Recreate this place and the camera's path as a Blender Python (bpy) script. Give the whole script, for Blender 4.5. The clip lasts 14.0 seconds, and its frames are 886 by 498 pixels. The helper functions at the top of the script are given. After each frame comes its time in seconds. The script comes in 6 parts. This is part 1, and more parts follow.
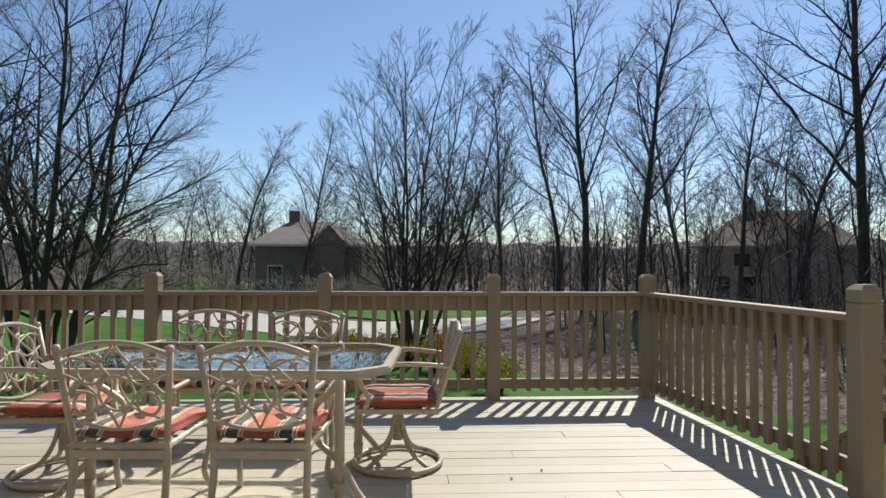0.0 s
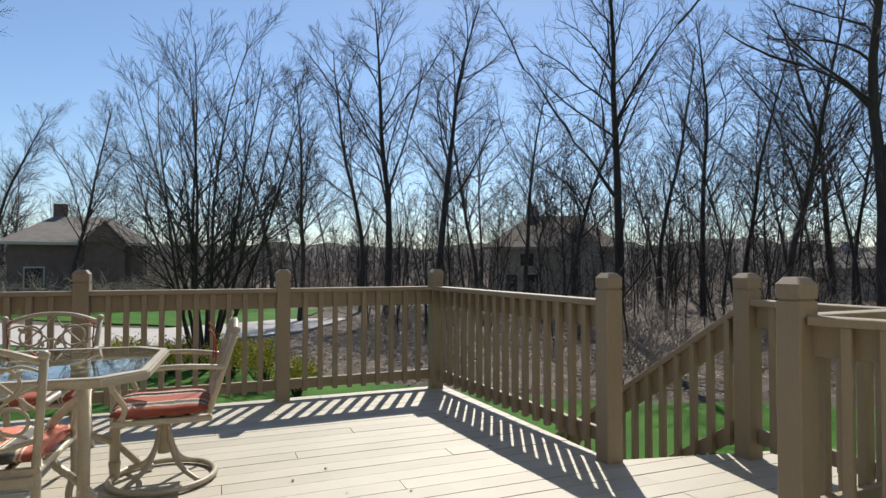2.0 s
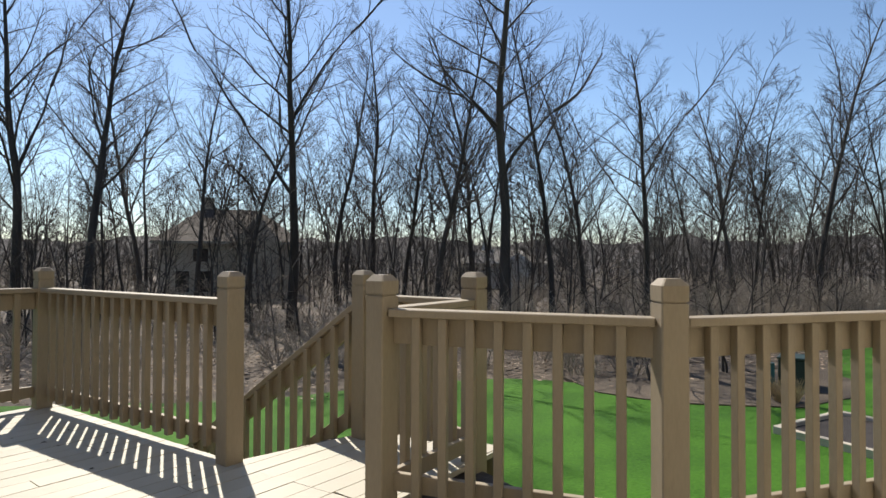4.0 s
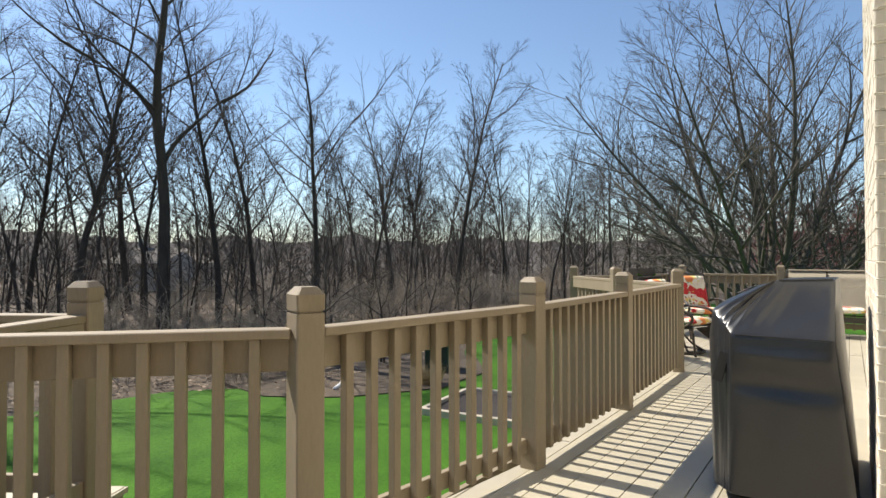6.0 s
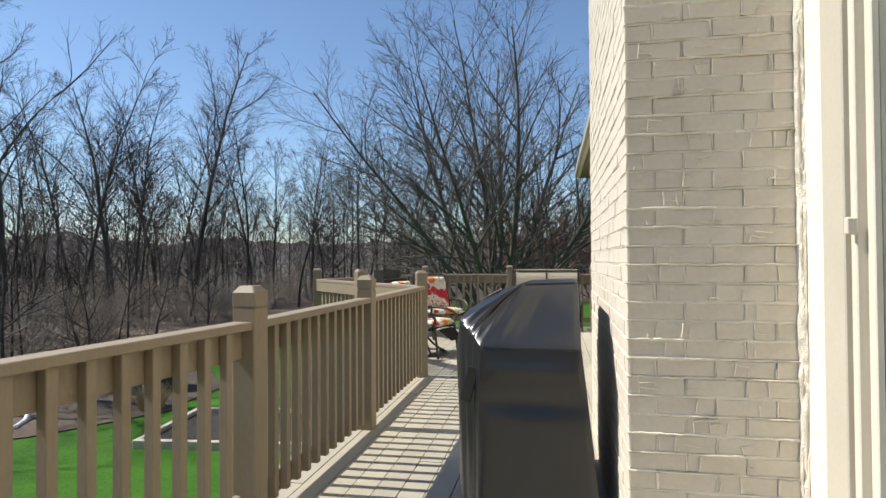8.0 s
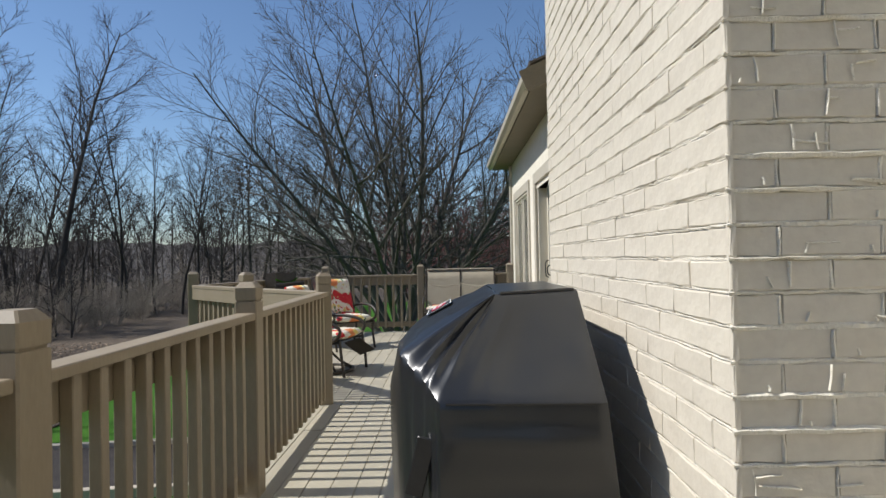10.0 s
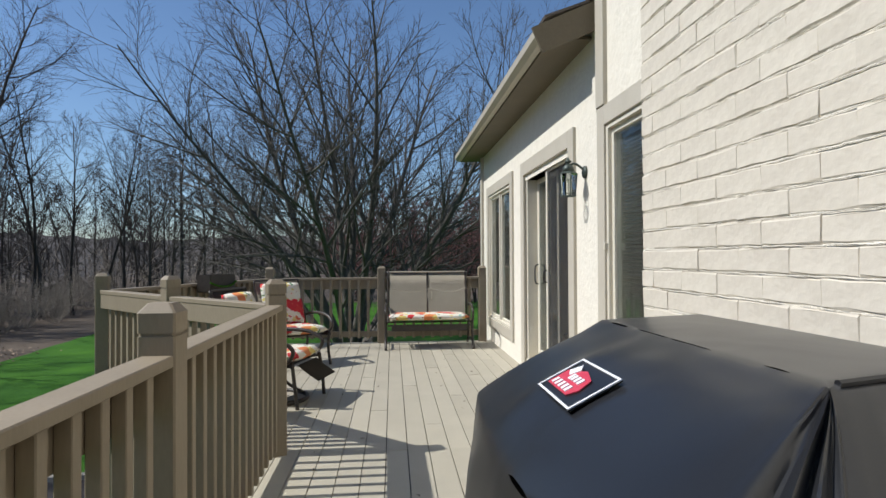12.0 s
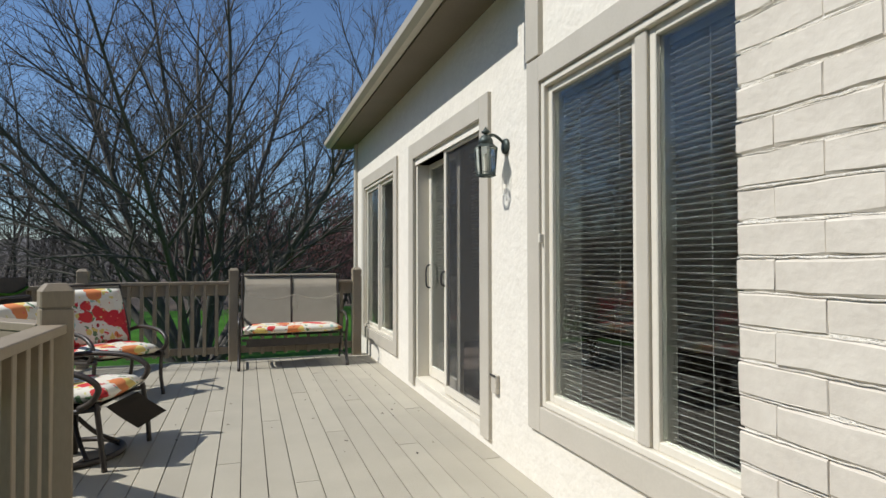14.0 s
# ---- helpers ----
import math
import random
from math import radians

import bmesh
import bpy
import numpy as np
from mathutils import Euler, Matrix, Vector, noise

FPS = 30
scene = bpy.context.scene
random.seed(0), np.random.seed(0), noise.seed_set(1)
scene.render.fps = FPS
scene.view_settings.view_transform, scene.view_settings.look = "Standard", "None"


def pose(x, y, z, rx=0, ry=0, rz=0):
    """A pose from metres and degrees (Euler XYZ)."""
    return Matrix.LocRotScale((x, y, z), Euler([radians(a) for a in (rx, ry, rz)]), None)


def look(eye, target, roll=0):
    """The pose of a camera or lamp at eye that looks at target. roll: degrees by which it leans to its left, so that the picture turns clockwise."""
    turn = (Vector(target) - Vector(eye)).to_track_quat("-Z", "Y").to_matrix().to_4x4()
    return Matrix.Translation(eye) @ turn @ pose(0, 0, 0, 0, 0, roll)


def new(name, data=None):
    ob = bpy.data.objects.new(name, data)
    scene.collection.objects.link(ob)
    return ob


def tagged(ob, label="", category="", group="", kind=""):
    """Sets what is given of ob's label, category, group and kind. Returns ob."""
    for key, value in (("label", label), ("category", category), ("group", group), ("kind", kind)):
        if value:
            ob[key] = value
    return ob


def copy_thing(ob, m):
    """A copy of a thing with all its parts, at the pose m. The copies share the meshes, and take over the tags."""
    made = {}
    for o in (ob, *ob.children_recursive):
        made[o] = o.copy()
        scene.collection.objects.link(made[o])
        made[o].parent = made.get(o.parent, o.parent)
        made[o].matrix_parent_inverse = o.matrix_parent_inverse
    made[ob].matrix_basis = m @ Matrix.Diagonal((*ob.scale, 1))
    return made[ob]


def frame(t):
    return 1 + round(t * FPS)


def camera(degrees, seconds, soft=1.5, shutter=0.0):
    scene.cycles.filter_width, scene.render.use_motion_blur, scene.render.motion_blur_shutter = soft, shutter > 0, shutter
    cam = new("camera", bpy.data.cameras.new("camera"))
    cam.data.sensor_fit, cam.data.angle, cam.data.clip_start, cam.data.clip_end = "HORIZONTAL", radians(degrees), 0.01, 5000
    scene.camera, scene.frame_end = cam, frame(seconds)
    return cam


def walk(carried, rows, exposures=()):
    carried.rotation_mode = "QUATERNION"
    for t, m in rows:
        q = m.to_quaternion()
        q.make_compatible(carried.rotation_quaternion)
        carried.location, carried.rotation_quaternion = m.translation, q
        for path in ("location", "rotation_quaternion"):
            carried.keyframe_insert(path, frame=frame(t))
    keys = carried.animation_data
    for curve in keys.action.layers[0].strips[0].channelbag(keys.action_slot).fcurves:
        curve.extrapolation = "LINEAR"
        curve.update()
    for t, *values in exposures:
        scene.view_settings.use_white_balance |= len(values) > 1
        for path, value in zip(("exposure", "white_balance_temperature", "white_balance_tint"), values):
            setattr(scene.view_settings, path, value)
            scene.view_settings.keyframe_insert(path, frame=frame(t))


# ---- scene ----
cam = camera(74.0, 14.0)
PATH = [
    (0, (1.809, 0.869, 1.259), (0.981, 2.689, 1.303), 0.3),
    (0.5, (1.86, 0.924, 1.228), (1.047, 2.75, 1.276), 0.2),
    (1, (1.905, 0.969, 1.212), (1.181, 2.833, 1.263), 0.2),
    (1.5, (1.9, 0.986, 1.213), (1.404, 2.923, 1.263), 0.2),
    (2, (1.906, 0.985, 1.207), (1.706, 2.974, 1.256), 0.1),
    (2.5, (1.959, 0.974, 1.208), (2.091, 2.969, 1.256), -0.0),
    (3, (2.013, 0.951, 1.214), (2.428, 2.907, 1.257), -0.2),
    (3.2, (2.048, 0.925, 1.212), (2.564, 2.857, 1.253), -0.1),
    (5.3, (2.512, 0.942, 1.271), (3.828, 2.448, 1.3), 0.2),
    (5.5, (2.512, 0.957, 1.275), (3.927, 2.37, 1.303), 0.2),
    (6, (2.515, 0.988, 1.262), (4.16, 2.125, 1.295), 0.0),
    (6.5, (2.566, 0.981, 1.249), (4.383, 1.817, 1.288), -0.1),
    (7, (2.77, 1.031, 1.254), (4.673, 1.646, 1.292), -0.3),
    (7.5, (2.969, 1.068, 1.275), (4.905, 1.566, 1.311), -0.4),
    (8, (3.199, 1.161, 1.271), (5.164, 1.531, 1.306), -0.3),
    (8.5, (3.426, 1.264, 1.27), (5.413, 1.482, 1.306), -0.2),
    (8.7, (3.496, 1.267, 1.252), (5.488, 1.447, 1.291), -0.6),
    (10.8, (4.818, 1.583, 1.293), (6.817, 1.56, 1.317), -0.5),
    (11, (4.935, 1.604, 1.308), (6.935, 1.571, 1.333), -0.4),
    (11.5, (5.246, 1.7, 1.301), (7.244, 1.623, 1.324), -0.4),
    (12, (5.483, 1.811, 1.296), (7.475, 1.64, 1.321), -0.3),
    (12.5, (5.782, 1.842, 1.265), (7.768, 1.606, 1.29), -0.3),
    (13, (6.09, 1.83, 1.267), (8.068, 1.541, 1.298), -0.3),
    (13.5, (6.364, 1.857, 1.255), (8.316, 1.422, 1.29), -0.2),
    (14, (6.636, 1.833, 1.243), (8.533, 1.199, 1.281), -0.1),
]
walk(cam, [(t, look(eye, target, roll)) for t, eye, target, roll in PATH], [(0, 0.3, 6500, 10), (3, 0.35, 6500, 10), (5.3, 0.76, 7000, 10), (6.5, 0.72, 6700, 10), (8.5, 0.44, 6400, 10), (11, 0.07, 6100, 10), (12, 0.1, 6050, 10), (14, 0.0, 6050, 10)])

# ---- world and sun ----
SUN_DIR = Vector((-0.012, 0.94, 1.0)).normalized()
world = bpy.data.worlds.new("sky")
scene.world = world
world.use_nodes = True
wn = world.node_tree.nodes
sky = wn.new("ShaderNodeTexSky")
sky.sky_type = 'NISHITA'
sky.sun_disc = False
sky.sun_elevation = math.asin(SUN_DIR.z)
sky.sun_rotation = math.atan2(SUN_DIR.x, SUN_DIR.y)
sky.air_density = 1.0
sky.dust_density = 0.2
sky.ozone_density = 4.0
bg = wn["Background"]
bg.inputs["Strength"].default_value = 0.1
world.node_tree.links.new(sky.outputs[0], bg.inputs[0])
sun_data = bpy.data.lights.new("sun", 'SUN')
sun_data.energy = 4.8
sun_data.angle = radians(0.5)
sun_data.color = (1.0, 0.95, 0.87)
sun_lamp = new("sun", sun_data)
sun_lamp.matrix_world = look(SUN_DIR * 60, (0, 0, 0))


# ---- materials ----
def material(name, low, high, rough=0.7, metal=0.0, scale=6.0, fine=60.0, bump=0.15, bump_dist=0.01,
             stretch=(1, 1, 1), per_object=0.0, spec=0.5, island=0.0, detail=6.0, coat=0.0):
    """Two scales of noise between two colours, with relief."""
    m = bpy.data.materials.new(name)
    m.use_nodes = True
    nt = m.node_tree
    n, l = nt.nodes, nt.links
    b = n["Principled BSDF"]
    co = n.new("ShaderNodeTexCoord")
    mp = n.new("ShaderNodeMapping")
    mp.inputs["Scale"].default_value = stretch
    l.new(co.outputs["Object"], mp.inputs[0])
    big = n.new("ShaderNodeTexNoise")
    big.inputs["Scale"].default_value = scale
    big.inputs["Detail"].default_value = detail
    small = n.new("ShaderNodeTexNoise")
    small.inputs["Scale"].default_value = fine
    small.inputs["Detail"].default_value = 4
    l.new(mp.outputs[0], big.inputs["Vector"])
    l.new(mp.outputs[0], small.inputs["Vector"])
    add = n.new("ShaderNodeMath")
    add.operation = 'MULTIPLY_ADD'
    add.inputs[1].default_value = 0.45
    l.new(small.outputs[0], add.inputs[0])
    half = n.new("ShaderNodeMath")
    half.operation = 'MULTIPLY'
    half.inputs[1].default_value = 0.55
    l.new(big.outputs[0], half.inputs[0])
    l.new(half.outputs[0], add.inputs[2])
    last = add.outputs[0]
    if per_object or island:
        src = n.new("ShaderNodeObjectInfo").outputs["Random"] if per_object else n.new("ShaderNodeNewGeometry").outputs["Random Per Island"]
        mr = n.new("ShaderNodeMath")
        mr.operation = 'MULTIPLY_ADD'
        mr.inputs[1].default_value = per_object or island
        l.new(src, mr.inputs[0])
        l.new(last, mr.inputs[2])
        sub = n.new("ShaderNodeMath")
        sub.operation = 'SUBTRACT'
        sub.inputs[1].default_value = (per_object or island) / 2
        l.new(mr.outputs[0], sub.inputs[0])
        last = sub.outputs[0]
    ramp = n.new("ShaderNodeValToRGB")
    ramp.color_ramp.elements[0].position = 0.3
    ramp.color_ramp.elements[1].position = 0.7
    ramp.color_ramp.elements[0].color = (*low, 1)
    ramp.color_ramp.elements[1].color = (*high, 1)
    l.new(last, ramp.inputs[0])
    l.new(ramp.outputs[0], b.inputs["Base Color"])
    b.inputs["Roughness"].default_value = rough
    b.inputs["Metallic"].default_value = metal
    b.inputs["Specular IOR Level"].default_value = spec
    b.inputs["Coat Weight"].default_value = coat
    if bump:
        bp = n.new("ShaderNodeBump")
        bp.inputs["Strength"].default_value = bump
        bp.inputs["Distance"].default_value = bump_dist
        l.new(add.outputs[0], bp.inputs["Height"])
        l.new(bp.outputs[0], b.inputs["Normal"])
    return m


RAIL = material("painted_rail_wood", (0.225, 0.18, 0.12), (0.285, 0.232, 0.16), 0.6, scale=5, fine=90, bump=0.25, bump_dist=0.004, stretch=(1, 1, 0.25), per_object=0.12)
DECK = material("painted_deck_boards", (0.36, 0.325, 0.25), (0.435, 0.395, 0.305), 0.55, scale=3, fine=120, bump=0.3, bump_dist=0.003, per_object=0.25)
BRICK = material("painted_brick", (0.57, 0.51, 0.415), (0.66, 0.60, 0.49), 0.62, scale=11, fine=50, bump=0.5, bump_dist=0.007, per_object=0.12)
# lighter than the brick: skylight caught by the joints is put into the colour
MORTAR = material("painted_mortar_lit", (0.68, 0.63, 0.53), (0.76, 0.71, 0.60), 0.7, scale=20, fine=160, bump=0.8, bump_dist=0.012)
STUCCO = material("rough_stucco", (0.68, 0.63, 0.53), (0.76, 0.71, 0.60), 0.8, scale=7, fine=26, bump=0.7, bump_dist=0.02)
TRIM = material("taupe_trim_paint", (0.45, 0.41, 0.33), (0.51, 0.465, 0.38), 0.5, scale=4, fine=90, bump=0.15, bump_dist=0.003, per_object=0.05)
VINYL = material("almond_vinyl", (0.62, 0.57, 0.46), (0.68, 0.63, 0.52), 0.4, scale=4, fine=60, bump=0.05)
# tan paint taken down to dark brown: the eave's shade is in this colour
SOFFIT = material("shaded_soffit_paint", (0.11, 0.088, 0.055), (0.15, 0.12, 0.075), 0.6, scale=3, fine=50, bump=0.1)
SHINGLE = material("brown_shingles", (0.07, 0.06, 0.05), (0.15, 0.12, 0.1), 0.9, scale=8, fine=60, bump=0.6)
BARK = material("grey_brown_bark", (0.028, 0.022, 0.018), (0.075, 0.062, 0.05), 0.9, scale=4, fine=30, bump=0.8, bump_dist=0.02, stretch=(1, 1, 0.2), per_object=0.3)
TWIG = material("twig_bark", (0.035, 0.028, 0.024), (0.07, 0.056, 0.047), 0.85, scale=3, fine=20, bump=0, per_object=0.3)
BARK_PALE = material("grey_maple_bark", (0.065, 0.057, 0.047), (0.16, 0.143, 0.118), 0.9, scale=4, fine=30, bump=0.8, bump_dist=0.02, stretch=(1, 1, 0.2))
TWIG_PALE = material("grey_maple_twigs", (0.05, 0.043, 0.037), (0.105, 0.09, 0.076), 0.85, scale=3, fine=20, bump=0)
TWIG_RED = material("reddish_budding_twigs", (0.13, 0.05, 0.05), (0.22, 0.10, 0.09), 0.85, scale=3, fine=20, bump=0)
WOODED = material("hazy_woods", (0.05, 0.044, 0.04), (0.115, 0.102, 0.092), 1.0, scale=0.08, fine=0.9, bump=1.0, bump_dist=1.0)
BRUSH = material("dry_undergrowth", (0.18, 0.15, 0.115), (0.36, 0.31, 0.25), 0.9, scale=0.5, fine=9, bump=0)
LITTER = material("leaf_litter", (0.034, 0.024, 0.015), (0.125, 0.091, 0.06), 0.9, scale=0.35, fine=26, bump=1.0, bump_dist=0.05, detail=9)
LAWN = material("spring_lawn", (0.014, 0.062, 0.003), (0.062, 0.172, 0.012), 0.85, scale=0.7, fine=22, bump=1.0, bump_dist=0.03, spec=0.15)
GRASS = material("grass_blades", (0.03, 0.11, 0.006), (0.075, 0.21, 0.016), 0.7, scale=0.8, fine=5, bump=0, spec=0.2)
# invented dark brown that keeps an unseen wall from throwing light back
DIM_WALL = material("brown_low_bounce", (0.10, 0.08, 0.06), (0.14, 0.115, 0.085), 0.8, scale=4, fine=60, bump=0.3)
CONCRETE = material("driveway_concrete", (0.33, 0.31, 0.28), (0.45, 0.42, 0.38), 0.85, scale=0.6, fine=30, bump=0.2)


# ---- mesh helpers ----
def finish(bm, name, mat, smooth=False):
    me = bpy.data.meshes.new(name)
    bm.normal_update()
    bm.to_mesh(me)
    bm.free()
    for mt in (mat if isinstance(mat, (list, tuple)) else (mat,)):
        me.materials.append(mt)
    if smooth:
        me.polygons.foreach_set("use_smooth", [True] * len(me.polygons))
    return me


def part(name, bm, mat, parent=None, label="", smooth=False):
    """Links a bmesh, or a ready mesh, as one object under parent."""
    me = bm if isinstance(bm, bpy.types.Mesh) else finish(bm, name, mat, smooth)
    ob = new(name, me)
    ob.parent = parent
    return tagged(ob, label)


def thing(name, label, category, m=None, group="", kind=""):
    ob = new(name)
    if m is not None:
        ob.matrix_world = m
    return tagged(ob, label, category, group, kind)


def add_box(bm, size, at=(0, 0, 0), m=None, bevel=0.0):
    """A box of the given size centred at a point, turned by m; bevelled edges."""
    r = bmesh.ops.create_cube(bm, size=1.0, matrix=Matrix.Translation(at) @ (m or Matrix()) @ Matrix.Diagonal((*size, 1)))
    if bevel:
        vs = r["verts"]
        es = list({e for v in vs for e in v.link_edges})
        bmesh.ops.bevel(bm, geom=es, offset=bevel, segments=1, affect='EDGES')
    return bm


def box(size, at=(0, 0, 0), m=None, bevel=0.0):
    return add_box(bmesh.new(), size, at, m, bevel)


def add_prism(bm, outline, z0, z1):
    """A flat outline drawn up from z0 to z1."""
    lo = [bm.verts.new((x, y, z0)) for x, y in outline]
    hi = [bm.verts.new((x, y, z1)) for x, y in outline]
    bm.faces.new(hi)
    bm.faces.new(lo[::-1])
    n = len(outline)
    for i in range(n):
        bm.faces.new((lo[i], lo[(i + 1) % n], hi[(i + 1) % n], hi[i]))
    return bm


def prism(outline, z0, z1):
    return add_prism(bmesh.new(), outline, z0, z1)


def add_tube(bm, pts, r, sides=8, closed=False, flat=1.0):
    """A round bar along points; r is one radius or one for each point."""
    pts = [Vector(p) for p in pts]
    n = len(pts)
    rs = list(r) if isinstance(r, (list, tuple)) else [r] * n
    rings = []
    side = None
    for i in range(n):
        if closed:
            d = pts[(i + 1) % n] - pts[i - 1]
        else:
            d = pts[min(i + 1, n - 1)] - pts[max(i - 1, 0)]
        d = d.normalized() if d.length > 1e-9 else Vector((0, 0, 1))
        if side is None:
            side = d.orthogonal().normalized()
        side = (side - d * side.dot(d)).normalized()
        up = d.cross(side)
        rings.append([bm.verts.new(pts[i] + (side * math.cos(a) + up * math.sin(a) * flat) * rs[i])
                      for a in (2 * math.pi * k / sides for k in range(sides))])
    for i in range(n if closed else n - 1):
        a, b = rings[i], rings[(i + 1) % n]
        for k in range(sides):
            bm.faces.new((a[k], a[(k + 1) % sides], b[(k + 1) % sides], b[k]))
    if not closed:
        bm.faces.new(rings[0][::-1])
        bm.faces.new(rings[-1])
    return bm


def tube(pts, r, sides=8, closed=False):
    return add_tube(bmesh.new(), pts, r, sides, closed)


def spline(pts, per=6, closed=False):
    """A smooth line through points."""
    pts = [Vector(p) for p in pts]
    n = len(pts)
    out = []
    for i in range(n if closed else n - 1):
        p0 = pts[(i - 1) % n] if closed or i else pts[i]
        p1, p2 = pts[i], pts[(i + 1) % n]
        p3 = pts[(i + 2) % n] if closed or i + 2 < n else p2
        for k in range(per):
            t = k / per
            out.append(0.5 * ((2 * p1) + (p2 - p0) * t + (2 * p0 - 5 * p1 + 4 * p2 - p3) * t * t + (3 * p1 - p0 - 3 * p2 + p3) * t ** 3))
    if not closed:
        out.append(pts[-1])
    return out


# ---- plan ----
HEAD = 27.6                      # direction of the first deck's boards, degrees
PA, PB, PC = (-1.40, 5.33), (-0.02, 6.02), (1.26, 6.72)
PD, PE, PF, PG = (2.56, 4.70), (3.444, 4.878), (3.19, 3.71), (3.92, 4.13)
PI, PJ, PK, PL = (4.15, 2.79), (5.78, 2.58), (7.48, 2.56), (9.45, 2.58)
PR, PQ, PS, PT, PU = (10.44, 3.61), (11.51, 4.64), (14.40, 3.62), (14.40, 1.98), (14.40, 0.45)
PA2, PA3 = (-2.76, 4.62), (-4.10, 3.92)
GROUND = -1.7
WALL_Y = 0.30
CH_X0, CH_X1, CH_Y = 5.45, 7.57, 0.90
LAWN_EDGE = [(-60, 46), (-30, 30), (-12, 18.5), (-5, 16.8), (-1, 15.2), (1.5, 14.2), (4, 13.6), (7.5, 13.9), (9.7, 13.4), (12.0, 11.2), (14.0, 10.4), (17.5, 10.6), (22, 13), (30, 13.5), (44, 16)]


# ---- ground ----
def ground():
    bm = bmesh.new()
    n = 60
    grid = []
    for i in range(n + 1):
        row = []
        for j in range(n + 1):
            u, v = (i / n - 0.5) * 2, (j / n - 0.5) * 2
            x = 5 + math.copysign(abs(u) ** 2.6, u) * 900
            y = 10 + math.copysign(abs(v) ** 2.6, v) * 900
            d = math.hypot(x - 5, y - 6)
            z = GROUND - 0.03 + 0.12 * noise.noise((x * 0.15, y * 0.15, 0)) * min(1, max(0, (d - 16) / 10))
            row.append(bm.verts.new((x, y, z)))
        grid.append(row)
    for i in range(n):
        for j in range(n):
            bm.faces.new((grid[i][j], grid[i + 1][j], grid[i + 1][j + 1], grid[i][j + 1]))
    ob = part("ground", bm, LITTER, smooth=True)
    tagged(ob, "woodland ground covered in dry brown leaf litter", "ground", kind="structure")


ground()


def sheet(name, outline, z, mat, thick, label, category):
    """A flat area with a slightly ragged edge."""
    pts = []
    k = len(outline)
    for i in range(k):
        a, b = Vector(outline[i]), Vector(outline[(i + 1) % k])
        steps = max(1, int((b - a).length / 0.8)) if (b - a).length < 40 else 1
        for s in range(steps):
            p = a.lerp(b, s / steps)
            w = 0.22 * noise.noise((p.x * 0.9, p.y * 0.9, 3.0))
            pts.append((p.x + w, p.y + w))
    bm = prism(pts, z - thick, z)
    ob = part(name, bm, mat)
    return tagged(ob, label, category, kind="structure")


sheet("lawn", LAWN_EDGE[::-1] + [(-60, -18), (44, -18)], GROUND + 0.03, LAWN, 0.3, "bright green spring lawn, freshly mown", "lawn")
sheet("driveway", [(-60, 22), (-40, 22.5), (-22, 21), (-13, 19.3), (-9.5, 20.3), (-6.5, 25), (-6, 31), (-9, 30), (-13, 25), (-20, 26), (-40, 30), (-60, 31)], GROUND + 0.07, CONCRETE, 0.2, "pale concrete driveway curving past the lawn", "driveway")
sheet("lawn_beyond", [(-60, 33), (-40, 32), (-20, 28), (-8, 25.5), (-9, 36), (-30, 48), (-60, 60)], GROUND + 0.05, LAWN, 0.3, "strip of green lawn beyond the driveway", "lawn")


# ---- deck floor ----
def clip(poly, nx, ny, c):
    """The part of a convex outline with nx*x + ny*y <= c."""
    out = []
    for i in range(len(poly)):
        p, q = poly[i], poly[(i + 1) % len(poly)]
        a, b = nx * p[0] + ny * p[1] - c, nx * q[0] + ny * q[1] - c
        if a <= 0:
            out.append(p)
        if a * b < 0:
            t = a / (a - b)
            out.append((p[0] + (q[0] - p[0]) * t, p[1] + (q[1] - p[1]) * t))
    return out


floor_deck = thing("floor", "raised deck floor of taupe painted wooden boards", "deck", kind="structure")
rng = random.Random(4)


def planks(outline, degrees, pitch=0.143, gap=0.006, longest=3.66):
    a = radians(degrees)
    ux, uy, vx, vy = math.cos(a), math.sin(a), -math.sin(a), math.cos(a)
    us = [p[0] * ux + p[1] * uy for p in outline]
    vs = [p[0] * vx + p[1] * vy for p in outline]
    for k in range(math.floor(min(vs) / pitch), math.ceil(max(vs) / pitch)):
        row = clip(clip(outline, vx, vy, (k + 1) * pitch - gap / 2), -vx, -vy, -(k * pitch + gap / 2))
        if len(row) < 3:
            continue
        u = math.floor(min(us) / longest) * longest + (k * 1.37 % longest) - longest
        while u < max(us):
            piece = clip(clip(row, ux, uy, u + longest - 0.002), -ux, -uy, -(u + 0.002))
            u += longest
            if len(piece) < 3:
                continue
            area = abs(sum(piece[i][0] * piece[(i + 1) % len(piece)][1] - piece[(i + 1) % len(piece)][0] * piece[i][1] for i in range(len(piece)))) / 2
            if area < 0.004:
                continue
            lift = rng.uniform(-0.0015, 0.0015)
            part("board", prism(piece, -0.03, lift), DECK, floor_deck)


ca, sa = math.cos(radians(HEAD)), math.sin(radians(HEAD))
LEFT_X = -6.0
FRONT = [(LEFT_X, PA3[1] - (PA3[0] - LEFT_X) * 0.525), (LEFT_X, WALL_Y + 0.003), (4.96, WALL_Y + 0.003), PF, (PC[0] + 0.06, PC[1] + 0.1)]


# ---- railings ----
CAP_Z, POST_Z, POST_W = 0.985, 1.15, 0.118


def chamfer_square(w, c):
    h = w / 2
    return [(h - c, -h), (h, -h + c), (h, h - c), (h - c, h), (-h + c, h), (-h, h - c), (-h, -h + c), (-h + c, -h)]


